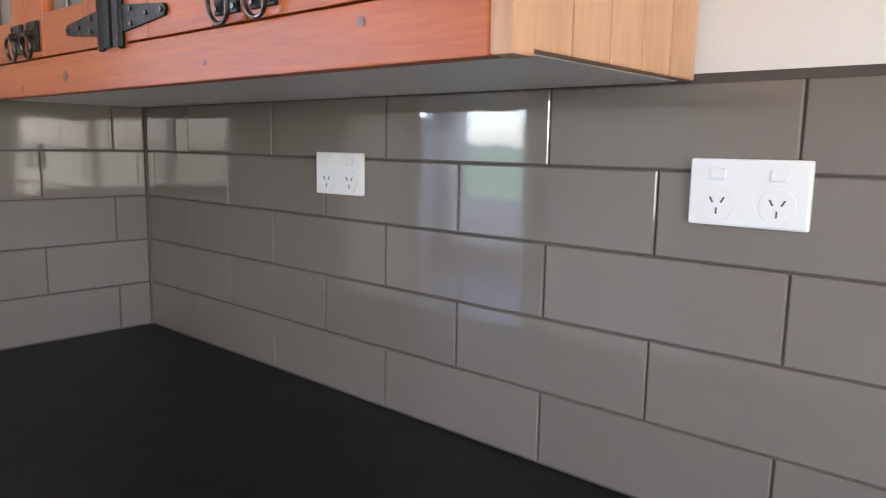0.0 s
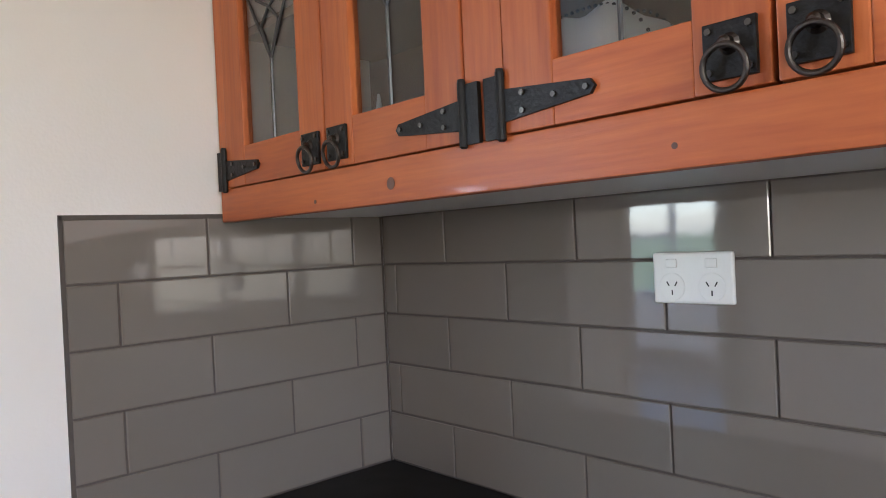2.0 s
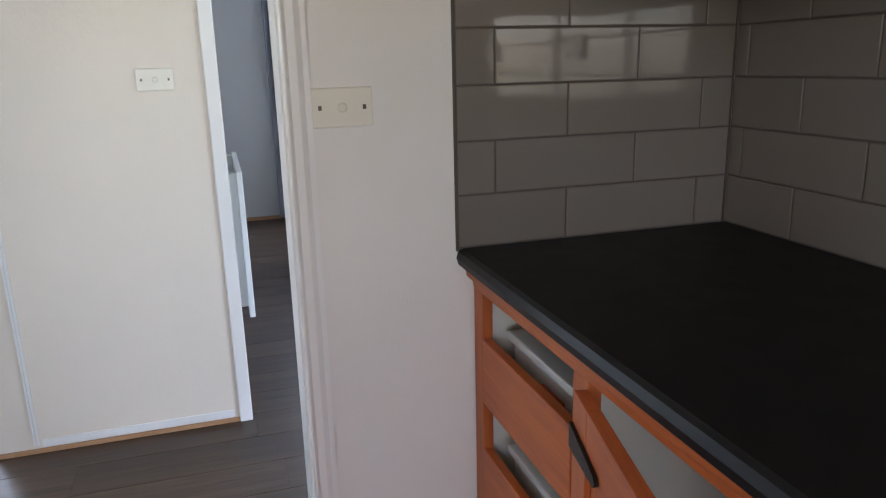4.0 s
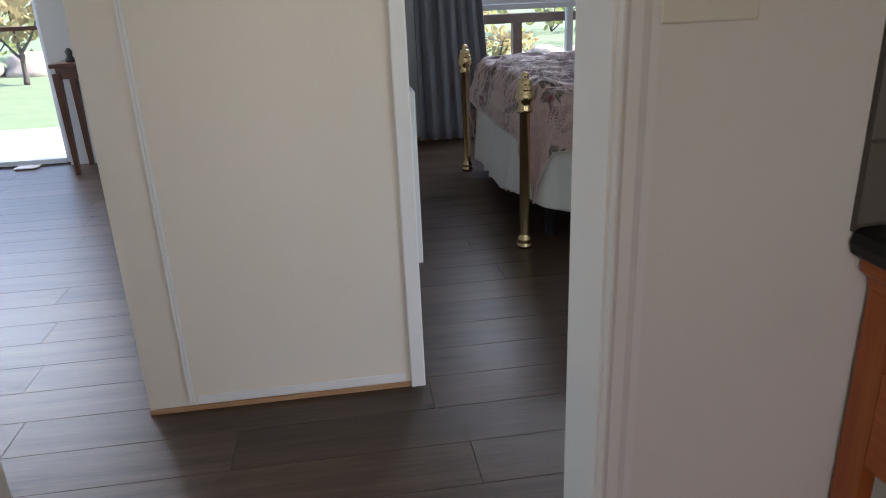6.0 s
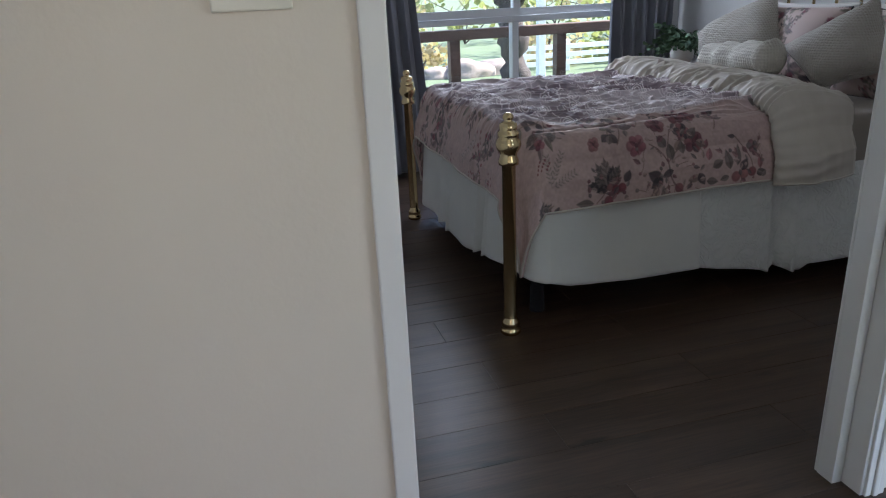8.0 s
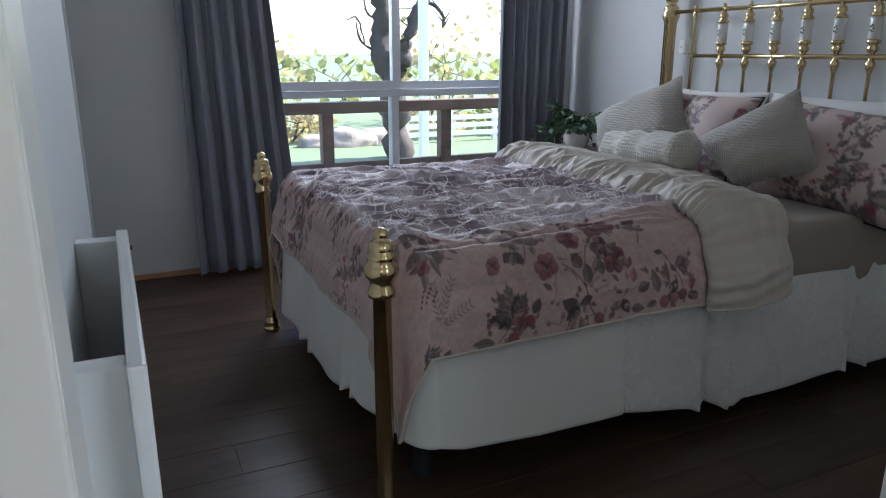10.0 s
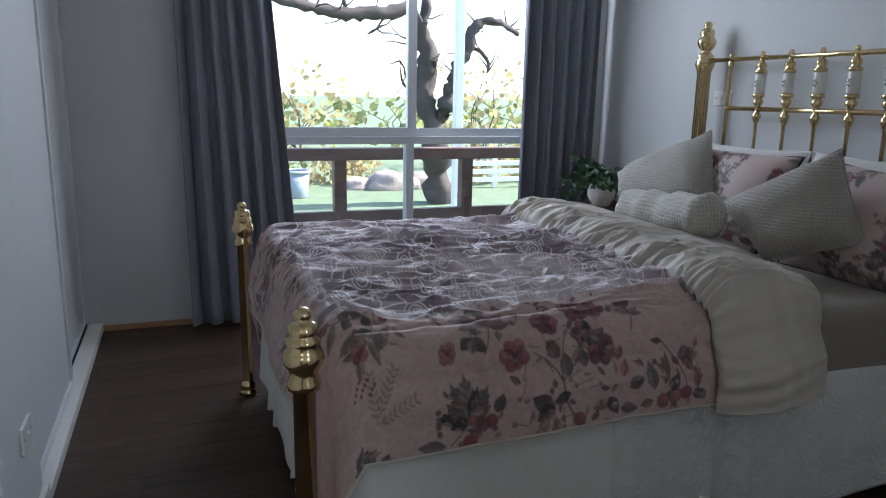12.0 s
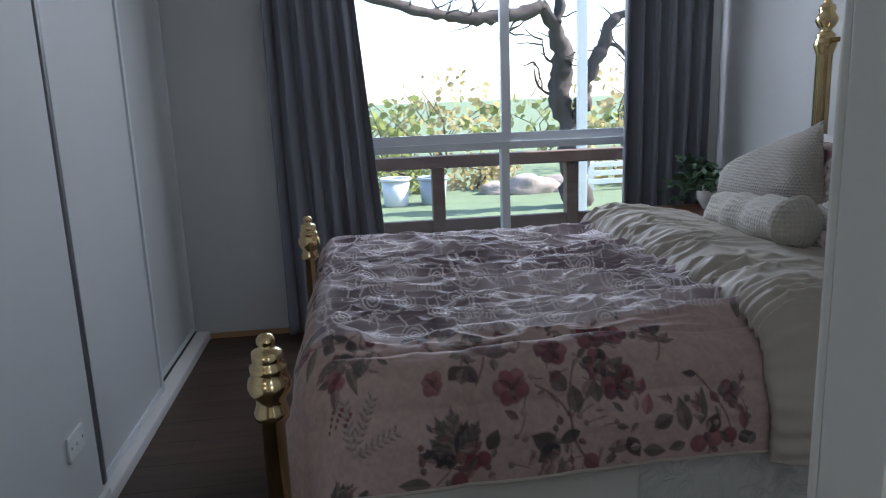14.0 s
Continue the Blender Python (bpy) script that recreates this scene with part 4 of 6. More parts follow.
def set_back(s):
    p, o = skirt_path(s)
    return (p[0] - o[0] * 0.012, p[1] - o[1] * 0.012), o


skirt_sheet("panel", 2.095, 3.45, 260, (2.50, 3.2), hem_height, set_back, M_DAMASK)
skirt_sheet("panel", 0.0, 2.05, 120, (0.7, 1.3), lambda s: 0.09, lambda s: ((-3.825, -0.30 + s), (-1, 0)))


# ---- floral print, drawn motif by motif on the cloth ----
class Print:
    def __init__(self, U, V, base):
        self.U, self.V = U, V
        self.C = np.ones((*U.shape, 3)) * np.array(base)
        self.C *= (1 + 0.05 * vnoise(U * 7, V * 7, 3))[..., None]
        self.r = random.Random(5)
        self.du, self.dv = U[1, 0] - U[0, 0], V[0, 1] - V[0, 0]

    def win(self, u, v, R):
        i0, i1 = int((u - R - self.U[0, 0]) / self.du), int((u + R - self.U[0, 0]) / self.du) + 2
        j0, j1 = int((v - R - self.V[0, 0]) / self.dv), int((v + R - self.V[0, 0]) / self.dv) + 2
        return slice(max(0, i0), max(0, i1)), slice(max(0, j0), max(0, j1))

    def lay(self, w, mask, colour, a=0.9):
        m = (np.clip(mask, 0, 1) * a)[..., None]
        self.C[w] = self.C[w] * (1 - m) + np.array(colour) * m

    def leaf(self, u, v, ang, L, W, colour):
        w = self.win(u, v, L)
        x, y = self.U[w] - u, self.V[w] - v
        if x.size == 0:
            return
        c, s = math.cos(ang), math.sin(ang)
        a, b = (x * c + y * s) / L, (-x * s + y * c) / W
        t = np.clip(a, 0, 1)
        prof = np.sin(np.pi * t ** 0.8)
        m = np.clip((prof - np.abs(b)) * 5, 0, 1) * ((a > 0) & (a < 1))
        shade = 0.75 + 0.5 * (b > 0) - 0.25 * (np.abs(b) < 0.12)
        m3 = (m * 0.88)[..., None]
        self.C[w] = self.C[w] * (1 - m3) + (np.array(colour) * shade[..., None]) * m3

    def disc(self, u, v, R, colour):
        w = self.win(u, v, R * 1.2)
        x, y = self.U[w] - u, self.V[w] - v
        if x.size == 0:
            return
        d = np.hypot(x, y) / R
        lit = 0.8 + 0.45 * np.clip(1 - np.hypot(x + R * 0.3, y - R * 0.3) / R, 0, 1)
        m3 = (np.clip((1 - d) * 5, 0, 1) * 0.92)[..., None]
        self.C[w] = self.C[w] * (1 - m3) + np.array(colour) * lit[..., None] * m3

    def stem(self, u0, v0, u1, v1, colour, width=0.0028):
        R = max(abs(u1 - u0), abs(v1 - v0)) / 2 + 0.01
        w = self.win((u0 + u1) / 2, (v0 + v1) / 2, R)
        x, y = self.U[w] - u0, self.V[w] - v0
        if x.size == 0:
            return
        dx, dy = u1 - u0, v1 - v0
        LL = dx * dx + dy * dy + 1e-9
        t = np.clip((x * dx + y * dy) / LL, 0, 1)
        d = np.hypot(x - t * dx, y - t * dy)
        self.lay(w, np.clip((width - d) / 0.002 + 0.5, 0, 1), colour, 0.8)

    def rose(self, u, v, R):
        for k in range(5):
            a = k * 1.257 + self.r.random()
            self.disc(u + 0.62 * R * math.cos(a), v + 0.62 * R * math.sin(a), R * 0.62, self.r.choice(((0.25, 0.065, 0.09), (0.32, 0.12, 0.14), (0.18, 0.045, 0.07))))
        self.disc(u, v, R * 0.4, (0.15, 0.04, 0.05))

    GREENS = ((0.075, 0.072, 0.062), (0.11, 0.08, 0.088), (0.055, 0.042, 0.052), (0.16, 0.145, 0.11), (0.22, 0.155, 0.15))

    def spray(self, u, v, size, ang):
        r = self.r
        for br in range(3):
            pu, pv, an = u, v, ang + (br - 1) * r.uniform(0.7, 1.3)
            for k in range(4):
                nu, nv = pu + size * 0.17 * math.cos(an), pv + size * 0.17 * math.sin(an)
                self.stem(pu, pv, nu, nv, (0.20, 0.14, 0.12), 0.0022)
                for sd in (-1, 1):
                    if r.random() < 0.8:
                        self.leaf(nu, nv, an + sd * r.uniform(0.4, 1.1), size * r.uniform(0.16, 0.30), size * r.uniform(0.045, 0.085), r.choice(self.GREENS))
                pu, pv, an = nu, nv, an + r.uniform(-0.5, 0.5)
            if r.random() < 0.6:
                self.rose(pu, pv, size * r.uniform(0.06, 0.095))
        for k in range(r.choice((3, 4, 5))):
            self.disc(u + r.uniform(-0.22, 0.22) * size, v + r.uniform(-0.22, 0.22) * size, size * r.uniform(0.03, 0.06), r.choice(((0.24, 0.045, 0.06), (0.20, 0.05, 0.07), (0.32, 0.12, 0.12), (0.17, 0.06, 0.09))))

    def twig(self, u, v, size, ang):
        r = self.r
        for k in range(7):
            a = ang + r.uniform(-0.2, 0.2)
            b = k / 6 * size
            cu, cv = u + b * math.cos(ang), v + b * math.sin(ang)
            self.leaf(cu, cv, a + 0.9, size * 0.26, size * 0.05, (0.34, 0.30, 0.27))
            self.leaf(cu, cv, a - 0.9, size * 0.26, size * 0.05, (0.36, 0.31, 0.29))
        for k in range(8):
            self.disc(u + r.uniform(0, 0.5) * size, v + r.uniform(-0.3, 0.3) * size, 0.006, (0.24, 0.07, 0.09))


    # motifs of the near border, with (u, v) down and along the cloth; angles: 0 towards the head, 90 up
    def lobed(self, u, v, th, L, W, colour):
        a = radians(90 + th)
        self.leaf(u, v, a, L, W, colour)
        for k in (0.25, 0.45, 0.65):
            for sd in (-1, 1):
                self.leaf(u + math.cos(a) * L * k, v + math.sin(a) * L * k, a + sd * 0.75, L * 0.42 * (1.15 - k), W * 0.55, colour)

    def plain(self, u, v, th, L, W, colour):
        self.leaf(u, v, radians(90 + th), L, W, colour)

    def bend(self, u, v, th, L, turn, width=0.002):
        """A curved stem; gives its end and its heading."""
        for _ in range(5):
            a = radians(90 + th)
            nu, nv = u + math.cos(a) * L / 5, v + math.sin(a) * L / 5
            self.stem(u, v, nu, nv, (0.17, 0.10, 0.09), width)
            u, v, th = nu, nv, th + turn / 5
        return u, v, th

    def blossom(self, u, v, R, colours):
        for k in range(6):
            a = k * 1.047 + 0.4 + self.r.uniform(-0.2, 0.2)
            q = R * self.r.uniform(0.42, 0.6)
            self.disc(u + q * math.cos(a), v + q * math.sin(a), R * self.r.uniform(0.38, 0.52), colours[k % len(colours)])
        for k in range(3):
            self.plain(u, v, 120 * k + self.r.uniform(0, 90), R * 0.8, R * 0.2, tuple(0.6 * c for c in colours[k % len(colours)]))
        self.disc(u, v, R * 0.2, (0.12, 0.04, 0.05))

    def plums(self, u, v, k=1.0):
        dark, grey, plum = (0.045, 0.036, 0.042), (0.13, 0.11, 0.10), (0.20, 0.035, 0.052)
        for th, L, c in ((168, 0.085, dark), (142, 0.075, grey), (118, 0.095, grey), (96, 0.10, (0.21, 0.17, 0.155)), (72, 0.075, dark), (55, 0.085, grey), (190, 0.05, dark), (30, 0.06, (0.24, 0.13, 0.13))):
            self.lobed(u, v, th, L * k, 0.017 * k, c)
        self.bend(u + 0.045 * k, v - 0.045 * k, 40, 0.13 * k, 15)
        for du, dv, R in ((0.012, 0.028, 0.019), (0.006, 0.05, 0.017), (0.045, 0.0, 0.020), (0.0, 0.005, 0.013)):
            self.disc(u + du * k, v + dv * k, R * k, plum if R > 0.015 else (0.30, 0.13, 0.12))
        self.plain(u + 0.045 * k, v - 0.055 * k, 175, 0.07 * k, 0.016 * k, grey)
        self.plain(u - 0.01 * k, v + 0.06 * k, 60, 0.045 * k, 0.016 * k, dark)

    def bough(self, u, v, k=1.0):
        dark, grey, tan = (0.045, 0.035, 0.042), (0.13, 0.11, 0.10), (0.25, 0.18, 0.155)
        reds, rose = ((0.20, 0.045, 0.06), (0.27, 0.10, 0.11), (0.15, 0.04, 0.06)), ((0.33, 0.13, 0.15), (0.27, 0.08, 0.11))
        a = self.bend(u, v, 140, 0.11 * k, -60, 0.003)
        b = self.bend(a[0], a[1], 92, 0.10 * k, -30)
        c = self.bend(a[0], a[1], 120, 0.09 * k, 40)
        d = self.bend(b[0], b[1], 30, 0.08 * k, 50)
        e = self.bend(a[0], a[1], 45, 0.10 * k, -30)
        self.blossom(c[0], c[1] - 0.045 * k, 0.036 * k, rose)
        self.blossom(b[0] - 0.025 * k, b[1] - 0.04 * k, 0.034 * k, reds)
        self.blossom(d[0], d[1], 0.036 * k, (grey, dark, reds[0]))
        self.blossom(e[0], e[1] + 0.015 * k, 0.040 * k, reds)
        self.blossom(d[0] + 0.065 * k, d[1] - 0.005 * k, 0.030 * k, (dark, reds[1]))
        for du, dv, th, L, W, col in ((-0.045, -0.075, 150, 0.06, 0.022, dark), (-0.05, -0.07, 210, 0.055, 0.020, dark), (-0.02, -0.06, 250, 0.05, 0.014, tan), (-0.10, -0.03, 100, 0.055, 0.018, grey), (-0.125, -0.015, 60, 0.045, 0.016, tan),
                                      (-0.115, 0.01, 95, 0.04, 0.014, grey), (-0.03, 0.02, 10, 0.06, 0.014, tan), (0.0, -0.005, 250, 0.05, 0.022, dark), (-0.06, 0.115, 30, 0.045, 0.017, grey), (-0.085, 0.10, 75, 0.04, 0.013, rose[0]), (-0.12, 0.09, 70, 0.035, 0.012, rose[1]),
                                      (-0.14, -0.05, 130, 0.05, 0.018, grey), (-0.07, -0.03, 200, 0.05, 0.014, dark), (-0.16, 0.03, 40, 0.05, 0.017, grey), (-0.15, 0.06, 330, 0.045, 0.015, tan), (-0.05, 0.06, 300, 0.05, 0.016, dark), (-0.02, 0.09, 350, 0.05, 0.014, grey), (-0.03, -0.10, 280, 0.045, 0.015, tan)):
            self.plain(u + du * k, v + dv * k, th, L * k, W * k, col)
        self.disc(u - 0.012 * k, v - 0.012 * k, 0.017 * k, (0.22, 0.07, 0.08))

    def fruits(self, u, v, k=1.0):
        dark, grey = (0.045, 0.036, 0.042), (0.145, 0.125, 0.112)
        for du, dv, R, c in ((0.0, -0.045, 0.022, (0.27, 0.09, 0.10)), (-0.008, -0.01, 0.022, (0.32, 0.12, 0.12)), (-0.012, 0.025, 0.020, (0.22, 0.045, 0.06))):
            self.disc(u + du * k, v + dv * k, R * k, c)
        for du, dv, th, L, W, c in ((-0.03, -0.07, 100, 0.075, 0.019, grey), (-0.04, -0.04, 80, 0.08, 0.015, grey), (-0.02, -0.02, 65, 0.05, 0.020, dark), (0.0, 0.045, 20, 0.04, 0.017, dark), (-0.005, -0.075, 200, 0.04, 0.013, grey), (-0.02, 0.06, 95, 0.06, 0.012, (0.25, 0.09, 0.10))):
            self.plain(u + du * k, v + dv * k, th, L * k, W * k, c)
        q = self.bend(u - 0.02 * k, v + 0.03 * k, 105, 0.14 * k, 35)
        self.plain(q[0], q[1], 170, 0.035 * k, 0.008 * k, dark)
        self.blossom(u - 0.10 * k, v + 0.035 * k, 0.028 * k, ((0.15, 0.12, 0.12), (0.22, 0.10, 0.11)))

    def fern(self, u, v, th, k=1.0):
        pale = (0.33, 0.27, 0.24)
        for bu, bt in ((0.0, 0), (0.02, 35), (0.02, -38)):
            q = (u + bu * k, v)
            for i in range(7):
                a = radians(90 + th + bt)
                q = (q[0] + math.cos(a) * 0.017 * k, q[1] + math.sin(a) * 0.017 * k)
                for sd in (-1, 1):
                    self.plain(q[0], q[1], th + bt + sd * 48, 0.024 * k, 0.006 * k, pale)
                self.stem(q[0], q[1], q[0] - math.cos(a) * 0.017 * k, q[1] - math.sin(a) * 0.017 * k, pale, 0.0014)
        for i in range(11):
            self.disc(u - (0.055 + 0.012 * (i % 4)) * k, v + (-0.07 + 0.007 * i) * k, 0.0055 * k, (0.20, 0.05, 0.06))

    def sprig(self, u, v, k=1.0):
        q = self.bend(u + 0.04 * k, v - 0.02 * k, 60, 0.06 * k, 20)
        for th, L, W, c in ((150, 0.075, 0.016, (0.21, 0.15, 0.135)), (105, 0.045, 0.013, (0.16, 0.08, 0.09)), (40, 0.06, 0.016, (0.20, 0.13, 0.125)), (5, 0.055, 0.014, (0.15, 0.10, 0.10))):
            self.plain(q[0], q[1], th, L * k, W * k, c)

    def scroll_line(self, mask, u, v, R, a0, a1, pitch=0.0, width=0.0016):
        """Adds an arc or, with a pitch, a spiral to a mask of fine lines."""
        w = self.win(u, v, R * 1.1 + 0.004)
        x, y = self.U[w] - u, self.V[w] - v
        if x.size == 0:
            return
        d, an = np.hypot(x, y), np.arctan2(y, x)
        if pitch:
            f = (d / pitch - an / (2 * math.pi)) % 1.0
            m = np.clip((width * 1.3 - np.abs(f - 0.5) * pitch) / 0.0012 + 0.5, 0, 1) * (d < R)
        else:
            rel = (an - a0) % (2 * math.pi)
            m = np.clip((width * 1.3 - np.abs(d - R)) / 0.0012 + 0.5, 0, 1) * (rel < a1)
        mask[w] = np.maximum(mask[w], m)


PINK = (0.49, 0.375, 0.34)


def draw_floral(U, V, spacing, seed, keep_clear=None):
    pr = Print(U, V, PINK)
    pr.r.seed(seed)
    nu, nv = int((U.max() - U.min()) / spacing) + 2, int((V.max() - V.min()) / spacing) + 2
    for i in range(nu):
        for j in range(nv):
            u = U.min() + (i + 0.5 * (j % 2)) * spacing + pr.r.uniform(-0.05, 0.05)
            v = V.min() + j * spacing + pr.r.uniform(-0.05, 0.05)
            if keep_clear and keep_clear(u, v):
                continue
            if pr.r.random() < 0.75:
                pr.spray(u, v, spacing * pr.r.uniform(0.85, 1.2), pr.r.uniform(0, 6.28))
            else:
                pr.twig(u, v, spacing * 0.6, pr.r.uniform(0, 6.28))
    for _ in range(int((U.max() - U.min()) * (V.max() - V.min()) / spacing ** 2 * 0.9)):
        u, v, k, a = pr.r.uniform(U.min(), U.max()), pr.r.uniform(V.min(), V.max()), spacing * pr.r.uniform(0.4, 0.65), pr.r.uniform(0, 6.28)
        if not (keep_clear and keep_clear(u, v)):
            pr.spray(u, v, k, a)
    return pr


# ---- duvet ----
duvet = thing("duvet", "floral printed duvet turned down to its cream lining", "duvet", at=(-3.09, 0.3, 0.68))
XC, HW, TOP = -3.095, 0.735, 0.705
EDGE = 0.09


def drape(s, hang_gap):
    """Runs along the top, round the edge and down: gives (offset from the middle, drop)."""
    a = abs(s)
    flat, arc = HW - EDGE, EDGE * math.pi / 2
    if a < flat:
        o, d = a, 0.0
    elif a < flat + arc:
        q = (a - flat) / EDGE
        o, d = flat + EDGE * math.sin(q), EDGE * (1 - math.cos(q))
    else:
        o, d = HW + 0.10 * (a - flat - arc) + hang_gap * min(1, (a - flat - arc) / 0.08), EDGE + (a - flat - arc)
    return math.copysign(o, s), d


SN, TN = 740, 500
s_far, s_near = -0.93, 0.935
t_lo, t_hi = -0.19, 1.06
YF0 = -0.262
S, T = np.linspace(s_far, s_near, SN), np.linspace(t_lo, t_hi, TN)
UU, VV = np.meshgrid(S, T, indexing="ij")
# overhang past the flat top: aa to the sides, bb to the foot; round the corner both turn into one cone
stretch = 1 + 0.09 * np.clip((0.75 - VV) / 0.9, 0, 1)
aa = np.clip(np.abs(UU) - (HW - EDGE), 0, None) * stretch
bb = np.clip(EDGE - VV, 0, None)
RR = np.hypot(aa, bb) + 1e-9
arc = EDGE * math.pi / 2
oo = np.where(RR < arc, EDGE * np.sin(RR / EDGE), EDGE + 0.10 * (RR - arc) + 0.020 * np.clip((RR - arc) / 0.06, 0, 1))
DD = np.where(RR < arc, EDGE * (1 - np.cos(np.clip(RR, 0, arc) / EDGE)), EDGE + (RR - arc))
phi = np.arctan2(bb, aa)
both = np.minimum(aa, bb)
oo = oo + np.where(both > 0, 0.018 * np.sin(phi * 6) * np.clip((RR - arc) / 0.2, 0, 1), 0)
P = np.zeros((SN, TN, 3))
P[..., 0] = XC + np.sign(UU) * (np.minimum(np.abs(UU), HW - EDGE) + oo * aa / RR)
P[..., 1] = YF0 + np.maximum(VV - EDGE, 0) - oo * bb / RR
P[..., 2] = TOP - DD - 0.45 * both
SD, TD = np.where(aa > 0, DD * aa / RR, 0), np.where(bb > 0, DD * bb / RR, 0)
puff = 0.018 * np.cos(np.clip(UU / HW, -1, 1) * np.pi / 2)
# long stitched channels: rounded puffs with pinched creases between them, and finer folds that run along the bed
wander = UU + 0.022 * vnoise(VV * 3.2, UU * 1.5, 41) + 0.007 * vnoise(VV * 11, UU * 5, 42)
cell = np.abs((wander / 0.128) % 1.0 - 0.5) * 2
full = np.clip(0.85 + 0.55 * vnoise(UU * 5, VV * 4, 43), 0.25, 1.4)
ridge = 0.028 * np.sqrt(np.clip(1 - cell ** 2.4, 0, 1)) * full - 0.012
folds = (1 - np.abs(vnoise(UU * 15 + 0.8 * vnoise(VV * 4, UU * 3, 61), VV * 4.0, 12))) ** 2
fine = (1 - np.abs(vnoise(UU * 34 + vnoise(VV * 9, UU * 5, 62), VV * 9, 13))) ** 2
ridge += 0.022 * folds + 0.012 * fine + 0.004 * vnoise(UU * 70, VV * 30, 14)
ridge = ridge * np.clip((0.70 - np.abs(UU)) / 0.12, 0.2, 1)
topw = np.clip(1 - DD / 0.12, 0, 1)
P[..., 2] += (puff + ridge) * topw
sidew = np.clip((SD - 0.05) / 0.1, 0, 1)
P[..., 0] += np.sign(UU) * sidew * (0.010 * vnoise(VV * 6, UU * 2, 15) + 0.004 * vnoise(VV * 17, UU * 9, 16))
footw = np.clip((TD - 0.05) / 0.1, 0, 1)
P[..., 1] -= footw * (0.010 * vnoise(UU * 6, VV * 2, 17) + 0.004 * vnoise(UU * 17, VV * 9, 18))
pr = draw_floral(UU, VV, 0.195, 6, lambda u, v: u > 0.60)


def border(y, z):
    """Cloth place of a spot on the hanging near side."""
    return HW - EDGE + (EDGE * math.pi / 2 + TOP - z - EDGE) / 1.05, y - YF0 + EDGE


pr.plums(*border(-0.02, 0.512), 1.05)
pr.bough(*border(0.275, 0.458), 1.12)
pr.fruits(*border(0.545, 0.484))
pr.fern(*border(-0.235, 0.555), 62, 0.78)
pr.blossom(*border(-0.064, 0.662), 0.026, ((0.32, 0.14, 0.14), (0.28, 0.11, 0.12)))
pr.plain(*border(-0.005, 0.655), 70, 0.036, 0.014, (0.20, 0.16, 0.15))
pr.sprig(*border(0.05, 0.70), 1.15)
pr.sprig(*border(0.44, 0.70), 0.7)
pr.plums(*border(-0.275, 0.43), 0.8)
pr.lobed(*border(-0.235, 0.735), 200, 0.08, 0.024, (0.20, 0.15, 0.14))
pr.lobed(*border(-0.20, 0.74), 250, 0.06, 0.02, (0.17, 0.14, 0.13))
pr.blossom(*border(0.29, 0.745), 0.040, ((0.15, 0.035, 0.055), (0.20, 0.05, 0.07)))
pr.blossom(*border(0.345, 0.745), 0.036, ((0.24, 0.06, 0.08), (0.14, 0.04, 0.06)))
pr.lobed(*border(0.41, 0.745), 15, 0.06, 0.02, (0.13, 0.10, 0.10))
pr.fruits(*border(0.80, 0.50))
pr.C *= (1 + 0.06 * vnoise(UU * 55, VV * 55, 51) + 0.10 * vnoise(UU * 130, VV * 130, 52))[..., None]
# small leaves, buds and thin stalks that fill out the sprays
rf = random.Random(44)
MUTED = ((0.20, 0.17, 0.155), (0.12, 0.095, 0.10), (0.31, 0.23, 0.20), (0.25, 0.13, 0.13), (0.17, 0.07, 0.085), (0.38, 0.29, 0.26))
for y, z, wy, wz, count in ((0.24, 0.57, 0.13, 0.11, 60), (0.53, 0.53, 0.09, 0.07, 26), (-0.02, 0.53, 0.08, 0.06, 18), (0.07, 0.72, 0.06, 0.03, 8), (0.33, 0.74, 0.10, 0.03, 14), (-0.24, 0.43, 0.07, 0.05, 12), (-0.22, 0.73, 0.07, 0.03, 10)):
    for _ in range(count):
        q = border(y + rf.uniform(-wy, wy), z + rf.uniform(-wz, wz))
        th = rf.uniform(0, 360)
        if rf.random() < 0.35:
            e = pr.bend(q[0], q[1], th, rf.uniform(0.025, 0.05), rf.uniform(-60, 60), 0.0012)
            pr.disc(e[0], e[1], rf.uniform(0.004, 0.009), rf.choice(MUTED))
        else:
            pr.plain(q[0], q[1], th, rf.uniform(0.018, 0.036), rf.uniform(0.005, 0.011), rf.choice(MUTED))
# the ink is a little faded
side = np.clip((np.abs(UU) - 0.58) / 0.04, 0, 1)[..., None]
grey = pr.C.mean(axis=-1, keepdims=True) * np.array((1.12, 0.97, 0.92))
pr.C = pr.C * (1 - 0.10 * side) + grey * 0.10 * side
# stitched top: dusky bands under white embroidered spirals and loops
inner = np.clip((0.60 - np.abs(UU)) / 0.02, 0, 1) * np.clip((VV - 0.03) / 0.02, 0, 1)
band = np.clip(0.6 + 0.9 * vnoise(UU * 5, VV * 7, 21) + 0.5 * vnoise(UU * 11, VV * 15, 22), 0, 1)
# the pale end of the bands is lightened to carry the window's sheen
dusk = np.array((0.20, 0.165, 0.215)) * (1 - band[..., None]) + np.array((0.68, 0.655, 0.70)) * band[..., None]
pr.C = pr.C * (1 - inner[..., None] * 0.78) + dusk * inner[..., None] * 0.78
lines = np.zeros(UU.shape)
re = random.Random(31)
